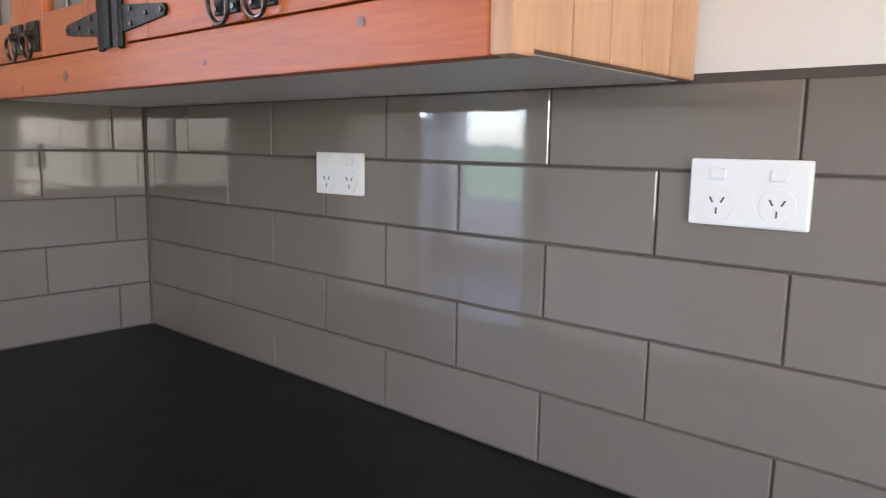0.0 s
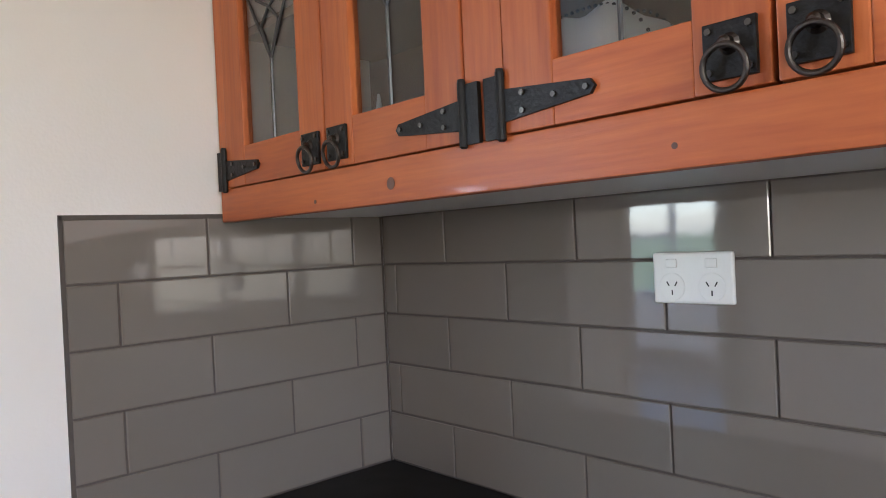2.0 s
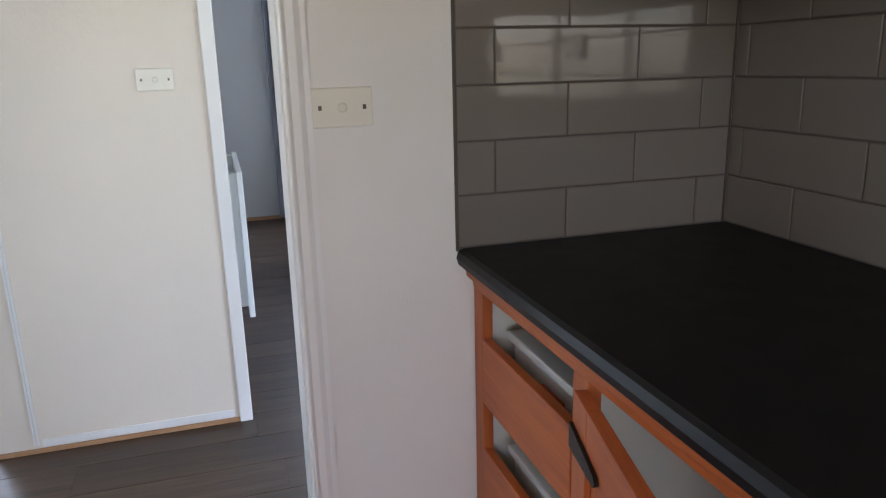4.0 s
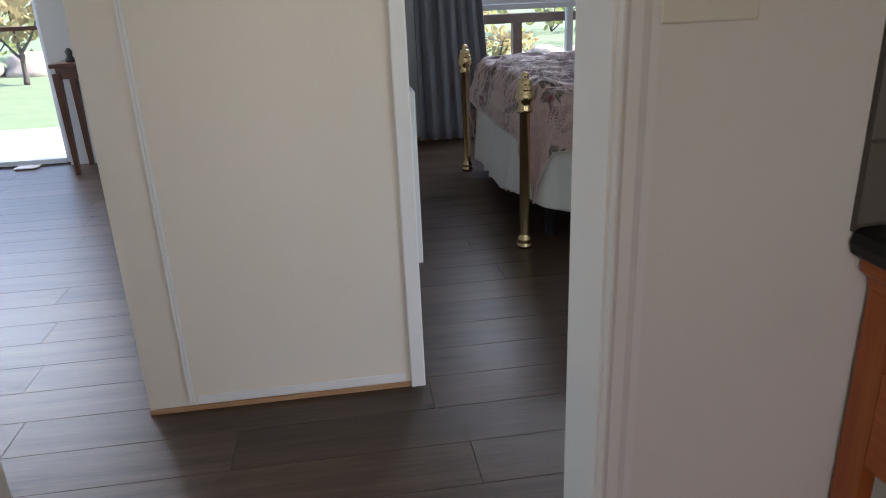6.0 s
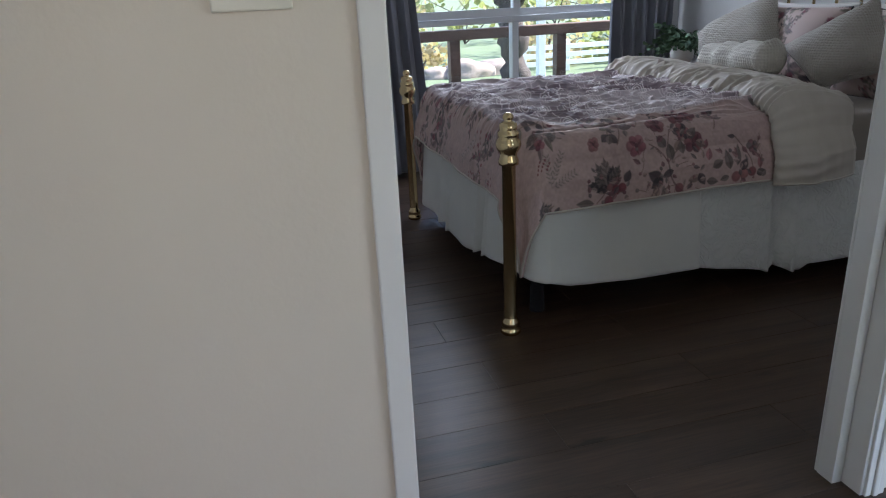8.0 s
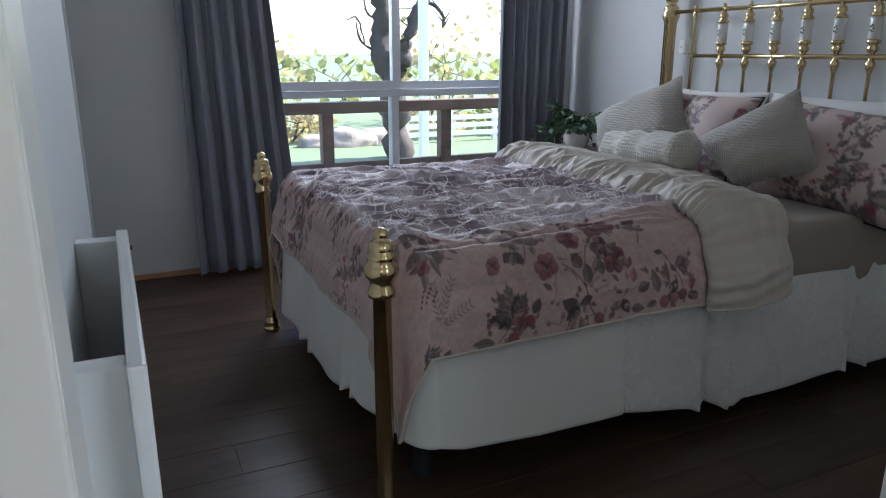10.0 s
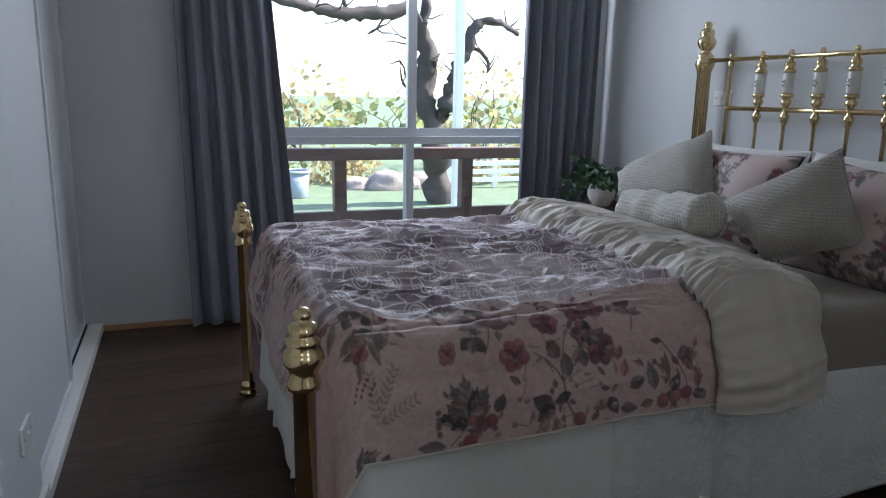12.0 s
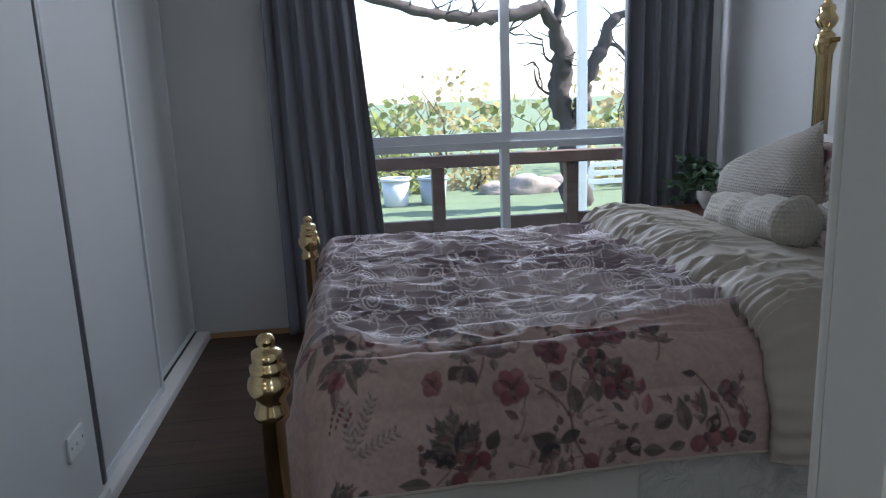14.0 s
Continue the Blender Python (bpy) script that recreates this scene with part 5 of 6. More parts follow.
for i in range(11):
    for j in range(10):
        u, v = -0.60 + i * 0.118 + re.uniform(-0.02, 0.02), 0.05 + j * 0.112 + (i % 2) * 0.05 + re.uniform(-0.02, 0.02)
        pr.scroll_line(lines, u, v, re.uniform(0.026, 0.036), 0, 0, 0.0105)
        for k in range(5):
            pr.scroll_line(lines, u + re.uniform(-0.06, 0.06), v + re.uniform(-0.06, 0.06), re.uniform(0.018, 0.055), re.uniform(0, 6.28), re.uniform(1.2, 3.6))
seam = np.clip(1 - np.abs((VV + 0.006 * np.sin(UU * 30) + 0.11) % 0.36 - 0.18) / 0.006, 0, 1)
scroll = np.clip(lines + seam, 0, 1) * inner
pr.C = pr.C * (1 - scroll[..., None] * 0.95) + np.array((0.88, 0.87, 0.89)) * scroll[..., None] * 0.95
P[..., 2] += scroll * topw * 0.0012
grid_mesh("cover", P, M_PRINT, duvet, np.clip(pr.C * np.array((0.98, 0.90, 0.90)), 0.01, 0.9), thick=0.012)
# piping along the hem
hem = [tuple(P[-1, j]) for j in range(0, TN, 3)]
part("piping", tube(bmesh.new(), hem, 0.0045, 8), M_CREAM, duvet, smooth=True)
part("piping", tube(bmesh.new(), [tuple(P[i, 0]) for i in range(0, SN, 3)], 0.0045, 8), M_CREAM, duvet, smooth=True)

# turned-down band: cream lining, gathered along its front edge
FN, FM = 520, 90
P2 = np.zeros((FN, FM, 3))
s2 = np.linspace(-0.93, 0.965, FN)
W2 = np.linspace(0, 1, FM)
for i, s in enumerate(s2):
    o, d = drape(s, 0.03)
    bow = 0.10 * max(0.0, 1 - abs(s) / 0.8) ** 0.7
    y0 = 0.655 + 0.11 * (-s + 0.93) / 1.9 * 0.6
    y1 = 1.03 + bow + 0.14 * min(1, max(0, (0.75 - s) / 0.6))
    for j, w in enumerate(W2):
        k = math.sin(math.pi * min(1, w * 1.02)) ** 0.42 if 0 < w < 0.98 else 0.0
        puffy = 0.088 * k * (0.75 + 0.25 * math.cos(w * 3.0))
        g = (0.009 * math.sin(s * 150 + 6 * math.sin(s * 9) + w * 5) + 0.006 * math.sin(s * 83 + 5 * math.sin(s * 5) + w * 8)) * math.exp(-w * 2.0) * (0.6 + 0.4 * math.sin(s * 21)) + 0.002 * math.sin(s * 27 + w * 9 + 2 * math.sin(s * 13))
        if d < 0.03:
            P2[i, j] = (XC + o, y0 + (y1 - y0) * w, TOP + 0.016 + puffy - d + g)
        else:
            t = min(1, d / 0.12)
            P2[i, j] = (XC + o + math.copysign((puffy * 0.7 + g) * t, s), y0 + (y1 - y0) * w, TOP + 0.016 + puffy * (1 - t) - d + g * (1 - t))
gx, gy = np.meshgrid(s2, W2, indexing="ij")
gather = (1 - np.abs(vnoise(gx * 30 + gy * 7.0 + 0.7 * vnoise(gx * 9, gy * 7, 35), gy * 2.6, 34))) ** 3
tuck = (1 - np.abs(vnoise(gx * 11 - gy * 4.0, gy * 2.0, 36))) ** 3
P2[..., 2] += 0.005 * vnoise(gx * 8 + gy * 3, gy * 5, 31) + (0.017 * gather * np.exp(-gy * 2.2) + 0.013 * tuck * np.exp(-gy * 1.3) - 0.004) * np.clip(gy / 0.06, 0.3, 1) * np.clip((1.02 - gy) / 0.1, 0, 1) * np.clip((0.80 - gx) / 0.15, 0.15, 1)
P2[..., 0] += 0.005 * vnoise(gx * 7, gy * 9, 33) * (np.abs(gx) > 0.7)
grid_mesh("turned_band", P2, M_CREAM, duvet, thick=0.008, label="cream cotton lining turned back over the duvet")
part("piping", tube(bmesh.new(), [tuple(P2[-1, j]) for j in range(0, FM, 2)], 0.004, 8), M_CREAM, duvet, smooth=True)


# ---- pillows ----
def pillow(name, label, centre, size, thick, turn, material, floral=False, sag=0.0, category="pillow"):
    """A stuffed cushion with pinched corners; turn: its Euler angles in degrees."""
    t = thing(name, label, category, "pillows on the bed", centre)
    n = 70 if floral else 44
    m = pose(0, 0, 0, *turn).to_3x3()
    w, h = size
    for side in (1, -1):
        G = np.zeros((n, n, 3))
        for i in range(n):
            for j in range(n):
                a, b = 2 * i / (n - 1) - 1, 2 * j / (n - 1) - 1
                pin = 1 - 0.07 * (1 - abs(a) ** 2) * abs(b) ** 4 - 0.0
                pin2 = 1 - 0.07 * (1 - abs(b) ** 2) * abs(a) ** 4
                z = thick / 2 * ((1 - a ** 4) * (1 - b ** 4)) ** 0.55 * (1 - sag * (b > 0) * b * (1 - abs(a)) ** 0.5)
                z += 0.006 * math.sin(5 * a + 2.1 * b + side) * (1 - a * a) * (1 - b * b)
                v = m @ Vector((a * w / 2 * pin2, z * side, b * h / 2 * pin - sag * 0.06 * max(0, b) * (1 - a * a)))
                G[i, j] = Vector(centre) + v
        col = None
        if floral:
            uu, vv = np.meshgrid(np.linspace(0, w, n), np.linspace(0, h, n), indexing="ij")
            col = np.clip(draw_floral(uu, vv, 0.22, 8 + side).C, 0.01, 0.9)
        if side < 0:
            G = G[::-1]
            col = col[::-1] if col is not None else None
        grid_mesh("front" if side < 0 else "back", G, material, t, col)
    ring = []
    for k in range(80):
        q = k / 20
        e = int(q)
        f = (q - e) * 2 - 1
        a, b = ((f, -1), (1, f), (-f, 1), (-1, -f))[e]
        pin = 1 - 0.07 * (1 - abs(a) ** 2) * abs(b) ** 4
        pin2 = 1 - 0.07 * (1 - abs(b) ** 2) * abs(a) ** 4
        ring.append(Vector(centre) + m @ Vector((a * w / 2 * pin2, 0, b * h / 2 * pin - sag * 0.06 * max(0, b) * (1 - a * a))))
    part("piping", tube(bmesh.new(), ring + [ring[0]], 0.005, 6), material, t, smooth=True)
    return t


pillow("pillow", "white cotton pillow standing against the headboard", (-3.42, 1.66, 0.84), (0.66, 0.42), 0.16, (-14, 0, 0), M_WHITEPIL)
pillow("pillow", "white cotton pillow standing against the headboard", (-2.74, 1.66, 0.84), (0.66, 0.42), 0.16, (-14, 0, 0), M_WHITEPIL)
pillow("pillow", "floral printed pillow leaning on the headboard", (-3.36, 1.52, 0.84), (0.66, 0.42), 0.18, (-26, 0, 0), M_PRINT, True)
pillow("pillow", "floral printed pillow lying towards the bed edge", (-2.555, 1.53, 0.82), (0.66, 0.42), 0.20, (-32, 4, 3), M_PRINT, True)


def cushion(label, corners, thick, material):
    """A stuffed cushion slumped between four corners: left, bottom, right, tip."""
    A, B, C, D = (Vector(c) for c in corners)
    mid = (A + B + C + D) / 4
    t = thing("cushion", label, "cushion", "pillows on the bed", mid)
    nrm = (C - A).cross(D - B).normalized()
    n = 60

    def spot(a, b):
        p, q = (a + 1) / 2, (b + 1) / 2
        v = A * (1 - p) * (1 - q) + B * p * (1 - q) + C * p * q + D * (1 - p) * q
        return v + (mid - v) * 0.055 * ((1 - a * a) * abs(b) ** 3 + (1 - b * b) * abs(a) ** 3)

    for side in (1, -1):
        G = np.zeros((n, n, 3))
        for i in range(n):
            for j in range(n):
                a, b = 2 * i / (n - 1) - 1, 2 * j / (n - 1) - 1
                h = thick / 2 * max(0.0, (1 - abs(a) ** 2.6) * (1 - abs(b) ** 2.6)) ** 0.62
                v = spot(a, b)
                w = noise.noise(v * 9) * 0.012 + noise.noise(v * 23) * 0.004
                G[i, j] = v + nrm * (h + w * min(1.0, h / 0.03)) * side
        grid_mesh("front" if side > 0 else "back", G if side > 0 else G[::-1], material, t)
    ring = [spot(*e) for k in range(20) for e in [(-1 + k / 10, -1)]] + [spot(1, -1 + k / 10) for k in range(20)] + [spot(1 - k / 10, 1) for k in range(20)] + [spot(-1, 1 - k / 10) for k in range(21)]
    part("piping", tube(bmesh.new(), ring, 0.0045, 6), material, t, smooth=True)
    return t


cushion("cream textured square cushion with a sharp corner up", ((-3.89, 1.37, 0.885), (-3.74, 1.29, 0.735), (-3.19, 1.39, 0.755), (-3.455, 1.53, 1.108)), 0.20, M_KNIT)
cushion("cream textured square cushion leaning over a pillow", ((-3.015, 1.22, 0.872), (-2.745, 1.20, 0.712), (-2.565, 1.42, 0.800), (-2.715, 1.43, 1.085)), 0.22, M_KNIT)
bol = thing("bolster", "small cream lace bolster cushion with rumpled ends", "cushion", "pillows on the bed", (-3.20, 1.14, 0.79))
prof = [(0.012, -0.292), (0.050, -0.290), (0.070, -0.275)] + [(0.077 + 0.006 * math.cos(k * 0.9), -0.26 + k * 0.026) for k in range(21)] + [(0.070, 0.275), (0.050, 0.290), (0.012, 0.292)]
bm = lathe(bmesh.new(), prof, (0, 0, 0), 64, "x")
for v in bm.verts:
    k = noise.noise(v.co * 14) * 0.010 + noise.noise(Vector((v.co.x * 9, v.co.y * 30, v.co.z * 30))) * 0.006
    out = Vector((0, v.co.y, v.co.z))
    if out.length > 0.02:
        v.co += out.normalized() * k
bmesh.ops.transform(bm, matrix=pose(-3.19, 1.13, 0.812, 0, -6, -7), verts=bm.verts)
part("body", bm, M_LACE, bol, smooth=True)


# ---- curtains ----
def curtain(y0t, y1t, y0b, y1b, folds, seed, label):
    t = thing("curtain", label, "curtain", "bedroom curtains", (-4.80, (y0b + y1b) / 2, 0.02))
    n, m = 220, 40
    r = random.Random(seed)
    ph = [r.uniform(-0.5, 0.5) for _ in range(folds + 2)]
    amp = [r.uniform(0.6, 1.25) for _ in range(folds + 2)]
    P = np.zeros((n, m, 3))
    for i in range(n):
        u = i / (n - 1)
        q = u * folds
        k = int(q)
        ph_i = ph[k] * (1 - (q - k)) + ph[k + 1] * (q - k)
        am = amp[k] * (1 - (q - k)) + amp[k + 1] * (q - k)
        for j in range(m):
            v = j / (m - 1)
            y = (y0t + (y1t - y0t) * u) * (1 - v) + (y0b + (y1b - y0b) * u) * v
            w = 0.043 * am * (0.75 + 0.35 * v) * math.sin(2 * math.pi * q + ph_i + 0.5 * math.sin(v * 3 + k))
            P[i, j] = (-4.80 + w, y + 0.010 * math.cos(2 * math.pi * q * 2 + ph_i) * v, 2.26 - v * 2.24)
    grid_mesh("cloth", P, M_CURTAIN, t, thick=0.0025)
    tape = bmesh.new()
    box(tape, -4.83, -4.77, min(y0t, y1t), max(y0t, y1t), 2.255, 2.30)
    part("heading", tape, M_CURTAIN, t)


curtain(-0.60, -0.175, -0.595, -0.015, 6, 2, "slate grey full-length curtain hanging in folds, drawn open")
curtain(1.285, 1.80, 1.265, 1.76, 6, 5, "slate grey full-length curtain hanging in folds, drawn open")
rod = thing("curtain_rod", "slim white curtain rail above the window", "curtain rail", at=(-4.8, 0.6, 2.32))
part("rail", tube(bmesh.new(), [(-4.80, -0.66, 2.325), (-4.80, 1.86, 2.325)], 0.014, 12), M_WINFRAME, rod)
for y in (-0.5, 0.6, 1.7):
    part("bracket", bx(-4.88, -4.79, y - 0.01, y + 0.01, 2.31, 2.325), M_WINFRAME, rod)


# ---- bedside table with ivy in a pot ----
nst = thing("bedside_table", "small dark wooden bedside table", "bedside table", at=(-4.36, 1.58, 0))
part("tabletop", bx(-4.57, -4.15, 1.36, 1.80, 0.62, 0.645, bev=0.006), M_DARKWOOD, nst)
part("drawer", bx(-4.54, -4.18, 1.385, 1.78, 0.50, 0.62, bev=0.004), M_DARKWOOD, nst)
for x in (-4.53, -4.19):
    for y in (1.395, 1.765):
        part("leg", lathe(bmesh.new(), [(0.014, 0), (0.018, 0.25), (0.022, 0.5)], (x, y, 0), 12), M_DARKWOOD, nst)
pot = thing("potted_ivy", "trailing ivy in a round cream pot", "plant", at=(-4.38, 1.60, 0.645))
part("pot", lathe(bmesh.new(), [(0.045, 0), (0.05, 0.006), (0.075, 0.05), (0.078, 0.085), (0.066, 0.115), (0.07, 0.125), (0.062, 0.125), (0.06, 0.11)], (-4.38, 1.60, 0.645), 28), M_CERAMIC, pot, smooth=True)
rp = random.Random(9)
lv = bmesh.new()
stems = bmesh.new()
for k in range(60):
    a, el = rp.uniform(0, 6.28), rp.uniform(0.25, 1.45)
    if math.cos(a) - math.sin(a) > 0.3:
        el = max(el, 0.8)
    ln = rp.uniform(0.12, 0.27)
    pts = []
    for q in range(6):
        f = q / 5
        pts.append(Vector((-4.38 + math.cos(a) * ln * f * math.cos(el * 0.5), 1.60 + math.sin(a) * ln * f * math.cos(el * 0.5), 0.765 + ln * f * math.sin(el) - 0.9 * ln * f * f * (1.25 - el * 0.6))))
    if any(p.x < -4.72 for p in pts):
        continue
    tube(stems, pts, 0.0016, 5)
    for q in range(1, 6):
        for _ in range(2):
            c = pts[q] + Vector((rp.uniform(-0.02, 0.02), rp.uniform(-0.02, 0.02), rp.uniform(-0.01, 0.02)))
            sz = rp.uniform(0.015, 0.027)
            mm = Euler((rp.uniform(-1, 1), rp.uniform(-1, 1), rp.uniform(0, 6.28))).to_matrix()
            out = [(0, -1), (0.55, -0.75), (1.0, -0.1), (0.5, 0.25), (0, 1.15), (-0.5, 0.25), (-1.0, -0.1), (-0.55, -0.75)]
            top = [lv.verts.new(c + mm @ Vector((x * sz, y * sz, 0.25 * sz * abs(x)))) for x, y in out]
            mid = lv.verts.new(c)
            for e in range(8):
                lv.faces.new((mid, top[e], top[(e + 1) % 8]))
part("leaves", lv, M_IVY, pot, "dark green ivy leaves")
part("stems", stems, M_IVY, pot)

# ---- panel heater by the bedroom door ----
ht = thing("panel_heater", "white panel heater standing off the bedroom wall", "heater", at=(-2.0, -0.99, 0.3))
part("body", bx(-2.36, -1.62, -0.968, -0.945, 0.26, 0.86, bev=0.005), M_PLASTIC, ht)
for x in (-2.33, -1.67):
    part("bracket", bx(x - 0.02, x + 0.02, -1.045, -0.968, 0.30, 0.85, bev=0.003), M_PLASTIC, ht)
part("screw", lathe(bmesh.new(), [(0.006, 0), (0.006, 0.003), (0.004, 0.005)], (-2.335, -0.945, 0.825), 12, "y"), M_SCREW, ht)
part("label", bx(-2.345, -2.315, -0.9452, -0.9442, 0.70, 0.735), M_SIGN, ht, "small dull red label")

# ---- living room ----
tb = thing("console_table", "dark wooden console table beside the glass door", "table", at=(-4.68, -2.6, 0))
part("tabletop", bx(-4.86, -4.50, -3.09, -2.15, 0.735, 0.765, bev=0.008), M_DARKWOOD, tb)
part("apron", bx(-4.83, -4.53, -3.06, -2.18, 0.66, 0.735), M_DARKWOOD, tb)
for x in (-4.83, -4.53):
    for y in (-3.055, -2.19):
        bm = bmesh.new()
        box(bm, x - 0.024, x + 0.024, y - 0.024, y + 0.024, 0, 0.70)
        for v in bm.verts:
            if v.co.z < 0.1:
                v.co.x, v.co.y = x + (v.co.x - x) * 0.6, y + (v.co.y - y) * 0.6
        part("leg", bm, M_DARKWOOD, tb)
# simple turned shape in place of the phone on the table
ph = thing("phone_standin", "small dark turned shape standing in for the phone on the console table", "ornament", at=(-4.62, -2.98, 0.765))
part("body", lathe(bmesh.new(), [(0.03, 0), (0.03, 0.02), (0.018, 0.04), (0.024, 0.07), (0.01, 0.09)], (-4.62, -2.98, 0.765), 16), M_DARKHOLE, ph, smooth=True)
rg = thing("white_cloth", "small crumpled white cloth by the door sill", "cloth", at=(-4.86, -3.52, 0))
Pc = np.zeros((14, 14, 3))
for i in range(14):
    for j in range(14):
        Pc[i, j] = (-4.86 + (i - 6.5) * 0.008, -3.52 + (j - 6.5) * 0.012, 0.012 + 0.012 * abs(noise.noise(Vector((i * 0.5, j * 0.5, 3)))))
grid_mesh("cloth", Pc, M_WHITEPIL, rg, thick=0.008)

# ---- outdoors ----
G0 = -0.35
gr = bmesh.new()
prism(gr, [(-400, -400), (400, -400), (400, 400), (-400, 400)], "z", G0 - 0.5, G0)
struct("ground", gr, M_GRASS, "green garden lawn", "lawn")
struct("pavement_terrace", bx(-8.6, -5.1, -9.0, -2.2, G0 - 0.1, G0 + 0.03), M_PAVE, "pale paved terrace outside the glass door", "pavement")
rl = thing("deck_railing", "weathered brown timber railing outside the window", "railing", at=(-5.33, 0.8, G0))
part("top_rail", bx(-5.37, -5.27, -1.6, 3.4, 0.832, 0.905, bev=0.006), M_RAIL, rl)
part("bottom_rail", bx(-5.35, -5.30, -1.6, 3.4, 0.40, 0.512, bev=0.004), M_RAIL, rl)
for y in (-1.4, -0.57, 0.315, 1.155, 2.0, 2.85):
    part("post", bx(-5.365, -5.285, y - 0.038, y + 0.038, G0, 0.832, bev=0.004), M_RAIL, rl)
vp = thing("verandah_post", "slim pale grey verandah post", "post", at=(-7.56, 1.96, G0))
part("shaft", bx(-7.60, -7.52, 1.92, 2.00, G0, 2.62, bev=0.004), M_WINFRAME, vp)


def tub(x, y, r, h, m, label):
    t = thing("garden_tub", label, "tub", "tubs on the lawn", (x, y, G0))
    part("body", lathe(bmesh.new(), [(r * 0.8, 0), (r * 0.84, 0.01), (r, h - 0.04), (r * 0.93, h - 0.04), (r * 0.78, 0.05)], (x, y, G0), 28), m, t, smooth=True)
    part("rim", torus(bmesh.new(), (x, y, G0 + h - 0.03), r * 1.02, 0.025, (90, 0, 0)), m, t, smooth=True)


tub(-12.0, 1.03, 0.22, 0.43, M_TUB, "grey-blue plastic tub standing on the lawn")
tub(-12.0, 0.45, 0.22, 0.44, M_TUBW, "pale grey plastic tub standing on the lawn")


def tree(name, label, limbs, leaves, leafm, seed, at):
    t = thing(name, label, "tree", at=at)
    for k, (pts, r0, r1) in enumerate(limbs):
        # smooth the limb and roughen it
        P = [Vector(p) for p in pts]
        out = []
        for i in range(len(P) - 1):
            a, b, c, d = P[max(i - 1, 0)], P[i], P[i + 1], P[min(i + 2, len(P) - 1)]
            for q in range(6):
                f = q / 6
                out.append(0.5 * ((2 * b) + (c - a) * f + (2 * a - 5 * b + 4 * c - d) * f * f + (3 * b - a - 3 * c + d) * f ** 3))
        out.append(P[-1])
        R = [(r0 + (r1 - r0) * i / (len(out) - 1)) * (1 + 0.30 * noise.noise(p * 4) + 0.38 * noise.noise(p * 11)) for i, p in enumerate(out)]
        out = [p + Vector((noise.noise(p * 5), noise.noise(p * 5 + Vector((7, 0, 0))), 0)) * min(0.05, r0 * 0.6) for p in out]
        bm = tube(bmesh.new(), out, R, 14)
        for v in bm.verts:
            v.co += Vector((noise.noise(v.co * 9), noise.noise(v.co * 9 + Vector((3, 3, 0))), noise.noise(v.co * 9 + Vector((0, 5, 5))))) * min(0.05, 0.35 * r0)
        part("trunk" if k == 0 else "limb", bm, M_BARK, t, smooth=True)
        if name == "garden_tree":
            rt = random.Random(70 + k)
            for _ in range(2 + len(out) // 6):
                p = out[rt.randrange(len(out))]
                d = Vector((rt.uniform(-0.3, 0.3), rt.uniform(-1, 1), rt.uniform(-0.3, 1))).normalized()
                pts2 = [p]
                for q in range(5):
                    d = (d + Vector((rt.uniform(-0.4, 0.4), rt.uniform(-0.5, 0.5), rt.uniform(-0.3, 0.5)))).normalized()
                    pts2.append(pts2[-1] + d * rt.uniform(0.05, 0.13))
                if p.z > 0.6:
                    part("twig", tube(bmesh.new(), pts2, [0.016, 0.013, 0.010, 0.008, 0.006, 0.004], 6), M_BARK, t)
    if leaves:
        leaf_cloud(t, leaves, leafm, seed)
    return t


def leaf_cloud(t, blobs, m, seed, size=(0.05, 0.11)):
    r = random.Random(seed)
    vs, fs = [], []
    for cx, cy, cz, rx, ry, rz, n in blobs:
        for _ in range(n):
            while True:
                p = Vector((r.uniform(-1, 1), r.uniform(-1, 1), r.uniform(-1, 1)))
                if p.length < 1 and noise.noise(Vector((p.x * rx + cx, p.y * ry + cy, p.z * rz + cz)) * 1.9) > -0.12:
                    break
            c = Vector((cx + p.x * rx, cy + p.y * ry, cz + p.z * rz))
            s = r.uniform(*size)
            mm = Euler((r.uniform(0, 6.28), r.uniform(0, 6.28), r.uniform(0, 6.28))).to_matrix()
            b = len(vs)
            for q in ((-0.5, -0.9, 0), (0.5, -0.9, 0.1), (0.75, 0.1, 0), (0, 1.1, -0.1), (-0.75, 0.1, 0.1)):
                vs.append(tuple(c + mm @ Vector(q) * s))
            fs.append((b, b + 1, b + 2, b + 3, b + 4))
    me = bpy.data.meshes.new("crown")
    me.from_pydata(vs, [], fs)
    me.materials.append(m)
    ob = new("crown", me)
    ob.parent = t
    ob.location = -Vector(origin(t))
    return ob


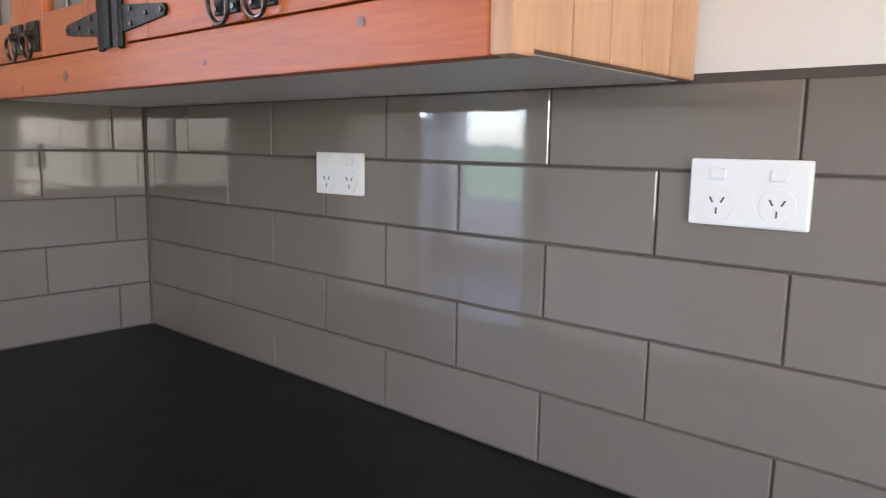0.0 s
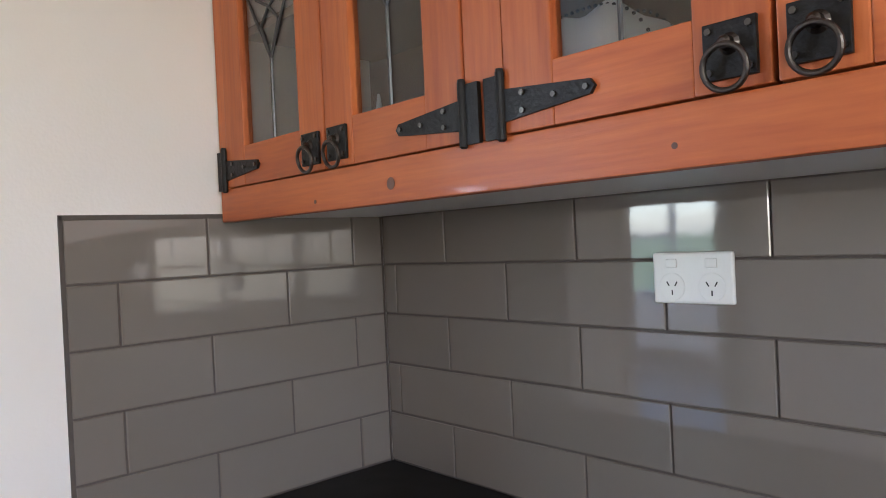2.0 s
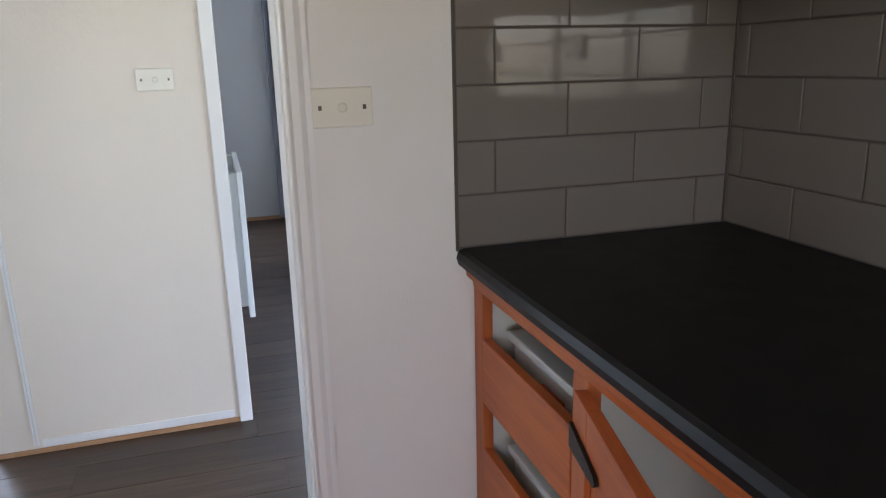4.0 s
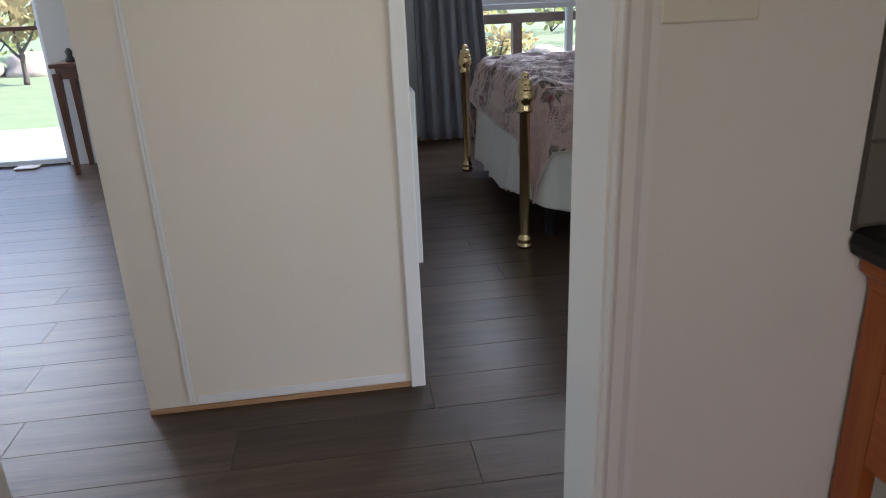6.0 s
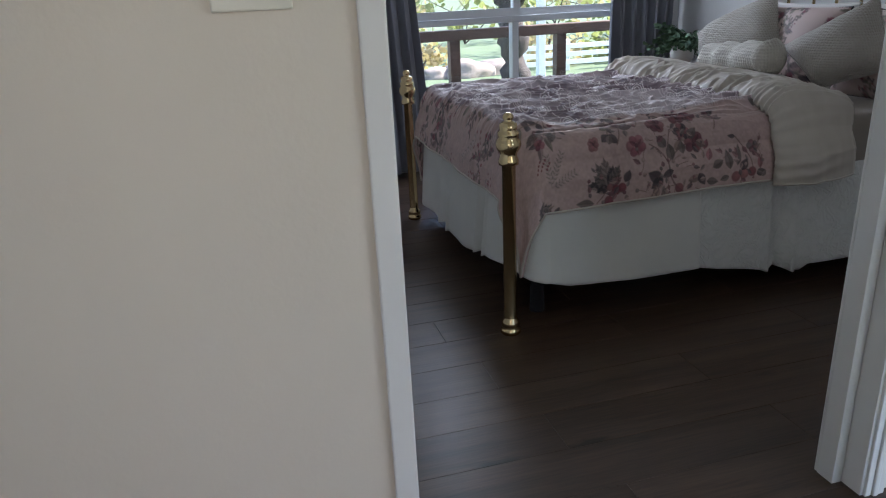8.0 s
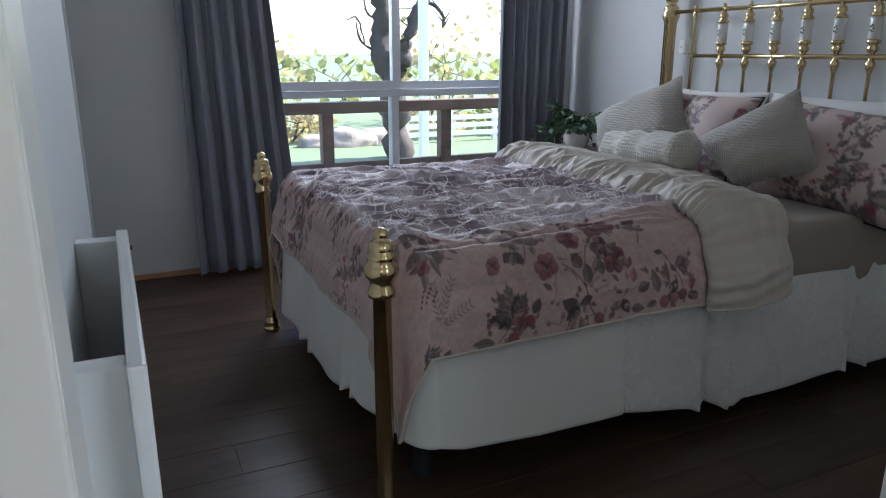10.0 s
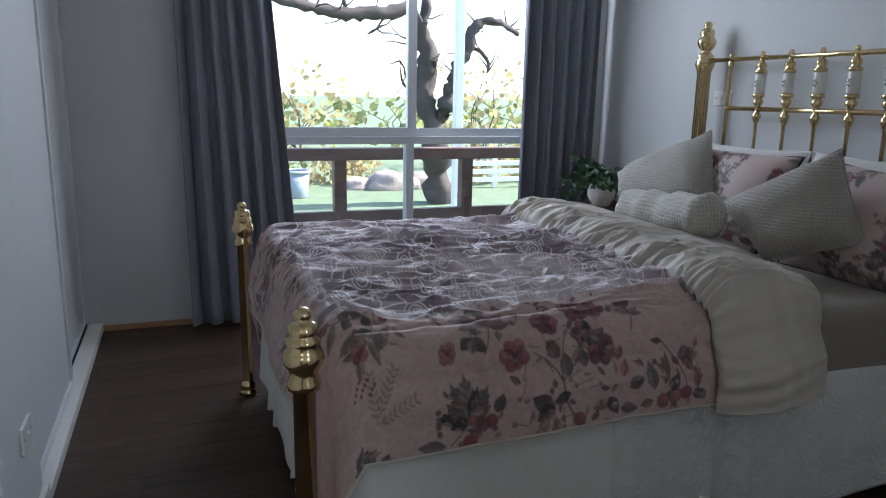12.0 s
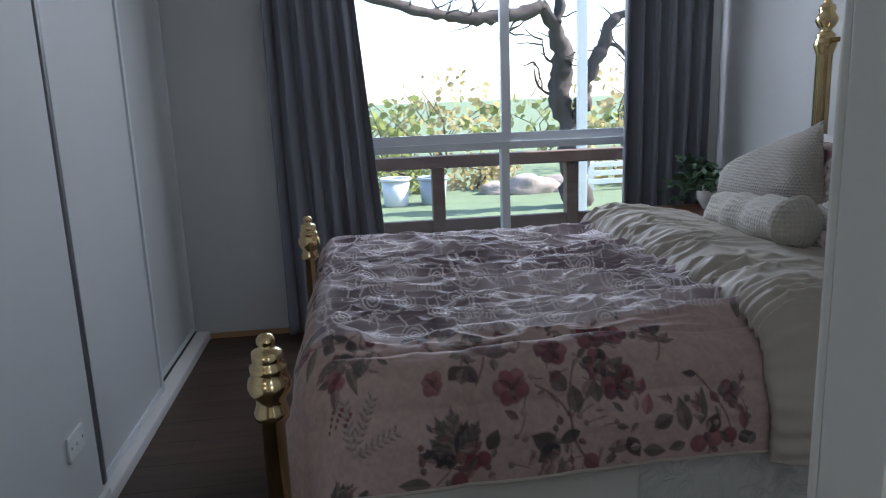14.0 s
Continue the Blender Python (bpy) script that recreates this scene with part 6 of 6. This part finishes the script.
tree("garden_tree", "gnarled bare tree on the lawn with twisting limbs", [
    ([(-11.0, 3.05, G0 - 0.1), (-11.0, 2.97, 0.15), (-11.0, 2.90, 0.75), (-11.05, 2.76, 1.2), (-11.1, 2.83, 1.7), (-11.0, 2.70, 2.15), (-10.9, 2.5, 2.42)], 0.21, 0.09),
    ([(-10.9, 2.5, 2.42), (-10.8, 2.13, 2.32), (-10.7, 1.58, 2.27), (-10.6, 1.1, 2.30), (-10.5, 0.5, 2.42), (-10.4, -0.4, 2.7)], 0.095, 0.045),
    ([(-10.95, 2.70, 2.2), (-11.0, 2.78, 2.6), (-11.1, 2.6, 3.2), (-11.0, 2.2, 3.8)], 0.085, 0.03),
    ([(-11.0, 2.92, 0.8), (-10.9, 3.07, 1.05), (-10.8, 3.14, 1.5), (-10.8, 3.34, 1.92), (-10.8, 3.48, 2.22), (-10.8, 3.74, 2.28), (-10.9, 4.2, 2.13)], 0.125, 0.035),
    ([(-10.8, 3.34, 1.92), (-10.7, 3.5, 1.85), (-10.7, 3.62, 1.70), (-10.7, 3.6, 1.55)], 0.035, 0.012),
    ([(-10.7, 1.58, 2.27), (-10.7, 1.5, 2.5), (-10.7, 1.25, 2.75)], 0.03, 0.01),
    ([(-11.05, 2.76, 1.2), (-11.1, 2.5, 1.35), (-11.1, 2.42, 1.7)], 0.025, 0.008),
    ([(-11.1, 2.83, 1.65), (-11.1, 2.6, 1.75), (-11.1, 2.55, 2.0)], 0.022, 0.008),
    ([(-10.8, 2.13, 2.32), (-10.8, 2.0, 2.1), (-10.8, 1.85, 2.02)], 0.025, 0.007),
    ([(-10.6, 1.1, 2.3), (-10.6, 0.95, 2.5), (-10.6, 0.9, 2.7)], 0.02, 0.006),
], [], None, 0, (-11.0, 3.0, G0))
tree("young_tree", "thin young tree on the lawn", [
    ([(-13.8, -6.9, G0), (-13.8, -6.88, 0.3), (-13.75, -6.92, 1.2)], 0.05, 0.02),
    ([(-13.8, -6.89, 0.2), (-13.7, -6.5, 0.7), (-13.6, -6.3, 1.3)], 0.03, 0.01),
    ([(-13.8, -6.89, 0.1), (-13.9, -7.3, 0.6), (-13.9, -7.6, 1.2)], 0.03, 0.01)], [(-13.8, -6.9, 1.1, 0.7, 1.0, 0.7, 500)], M_LEAFY, 3, (-13.8, -6.9, G0))


def shrub(name, label, blobs, m, seed, size):
    t = thing(name, label, "shrub", "garden shrubs", (blobs[0][0], blobs[0][1], G0))
    tw = bmesh.new()
    r = random.Random(seed)
    for cx, cy, cz, rx, ry, rz, n in blobs:
        for _ in range(5):
            tube(tw, [(cx, cy, G0), (cx + r.uniform(-0.3, 0.3) * rx, cy + r.uniform(-0.4, 0.4) * ry, cz), (cx + r.uniform(-0.8, 0.8) * rx, cy + r.uniform(-0.8, 0.8) * ry, cz + rz * 0.7)], [0.02, 0.014, 0.006], 6)
    part("stems", tw, M_BARK, t)
    leaf_cloud(t, blobs, m, seed, size)


rs = random.Random(12)
for k in range(9):
    y = -3.4 + k * 1.35
    if abs(y - 3.1) < 0.9:
        continue
    shrub("low_shrub", "low leafy green shrub along the lawn edge", [(-13.3 + rs.uniform(-0.3, 0.3), y, G0 + 0.28, 0.6, 0.8, 0.34, 300)], M_LEAF if k % 2 else M_LEAFY, 20 + k, (0.03, 0.075))
for k, (x, y, z, s) in enumerate(((-15.5, 0.6, 1.0, 0.9), (-15.8, 5.6, 1.3, 1.3), (-17.5, 2.0, 1.2, 1.2), (-16.0, -2.5, 1.2, 1.4), (-17.0, 8.5, 1.6, 1.6), (-18.5, -6.0, 1.2, 1.6), (-18.5, -9.5, 1.1, 1.5), (-18.0, -13.0, 1.3, 1.6))):
    shrub("tall_shrub", "tall loose shrub with pale autumn leaves", [(x, y, z - 0.45, s, s * 1.1, s, 210)], M_LEAFY if k % 3 else M_LEAF, 50 + k, (0.05, 0.10))
shrub("hedge", "long low hedge beyond the lawn", [(-20, -16 + i * 3.0, 0.5, 1.5, 2.2, 0.8, 130) for i in range(12)], M_LEAF, 77, (0.08, 0.16))


def rock(x, y, s, seed):
    bm = bmesh.new()
    bmesh.ops.create_icosphere(bm, subdivisions=3, radius=1)
    for v in bm.verts:
        k = 1 + 0.35 * noise.noise(v.co * 1.5 + Vector((seed, 0, 0)))
        v.co = Vector((x + v.co.x * s * k, y + v.co.y * s * 1.3 * k, G0 + 0.2 * s + v.co.z * s * 0.7 * k))
    tagged(part("rock", bm, M_STONE, smooth=True), "rough brown garden rock on the lawn edge", "rock", "garden rocks")


for k, (x, y, s) in enumerate(((-12.7, 2.75, 0.34), (-12.9, 3.35, 0.28), (-12.8, 2.2, 0.22), (-15.5, -6.4, 0.4), (-15.7, -7.4, 0.5), (-15.6, -8.6, 0.45), (-15.8, -9.9, 0.5))):
    rock(x, y, s, k * 3.1)
fn = thing("slat_fence", "low white slatted fence at the lawn edge", "fence", at=(-12.5, 4.6, G0))
for y in (3.75, 4.6, 5.5, 6.4):
    part("post", bx(-12.55, -12.47, y - 0.04, y + 0.04, G0, 0.20, bev=0.004), M_FENCE, fn)
for z in (-0.24, -0.10, 0.04):
    part("slat", bx(-12.468, -12.44, 3.68, 6.5, z, z + 0.085, bev=0.003), M_FENCE, fn)


# ---- pieces: tiles and planks ----
def tile_mesh(w, h, d=0.008, b=0.0022):
    bm = bx(-w / 2, w / 2, 0, d, -h / 2, h / 2)
    front = [f for f in bm.faces if abs(f.calc_center_median().y) < 1e-6]
    bmesh.ops.inset_region(bm, faces=front, thickness=b)
    for v in bm.verts:
        if abs(v.co.y) < 1e-6 and (abs(abs(v.co.x) - w / 2) < 1e-6 or abs(abs(v.co.z) - h / 2) < 1e-6):
            v.co.y += 0.0014
    me = bpy.data.meshes.new("tile")
    bmesh.ops.recalc_face_normals(bm, faces=bm.faces)
    bm.to_mesh(me)
    bm.free()
    me.materials.append(M_TILE)
    return me


TILE = {}


def lay_tiles(parent, length, starts, place):
    """Five courses of brick-laid tiles; starts: the first joint of odd and of even courses."""
    for row in range(5):
        z = 0.906 + 0.101 * (row + 0.5)
        x = 0.0
        nxt = starts[row % 2]
        while x < length - 0.004:
            e = min(nxt, length)
            w = round(e - x - 0.003, 4)
            if w > 0.006:
                if w not in TILE:
                    TILE[w] = tile_mesh(w, 0.098)
                o = new("tile", TILE[w])
                o.parent = parent
                o.matrix_local = place((x + e) / 2, z) @ pose(0, 0, 0, random.uniform(-0.12, 0.12), 0, random.uniform(-0.1, 0.1))
            x, nxt = e, nxt + 0.3005


lay_tiles(bpy.data.objects["tile_bed_long"], 2.4, (0.19, 0.04), lambda s, z: pose(s, 0, z))
lay_tiles(bpy.data.objects["tile_bed_short"], 0.6, (0.073, 0.223), lambda s, z: pose(0, -s, z, 0, 0, 90))

PL, PW = 1.22, 0.18
pm = bpy.data.meshes.new("plank")
pb = bx(-PW / 2 + 0.0006, PW / 2 - 0.0006, -PL / 2 + 0.0006, PL / 2 - 0.0006, -0.0055, 0.0, bev=0.0007, seg=1)
pb.to_mesh(pm)
pb.free()
pm.materials.append(M_PLANK)
rows = int(6.0 / PW)
for i in range(rows):
    x = -4.88 + PW * (i + 0.5)
    off = (i * 0.47) % 1.0 * PL
    lo, hi = (-6.6, -0.6) if x > -1.2 else (-6.6, 1.87)
    if x > 0.0:
        lo = -2.6
    y = lo - off
    while y < hi:
        if not (x > -4.85 and x < -3.3 and y + PL < -1.05 and y > -1.75):
            o = new("plank", pm)
            o.parent = floor
            o.location = (x, y + PL / 2, 0)
        y += PL
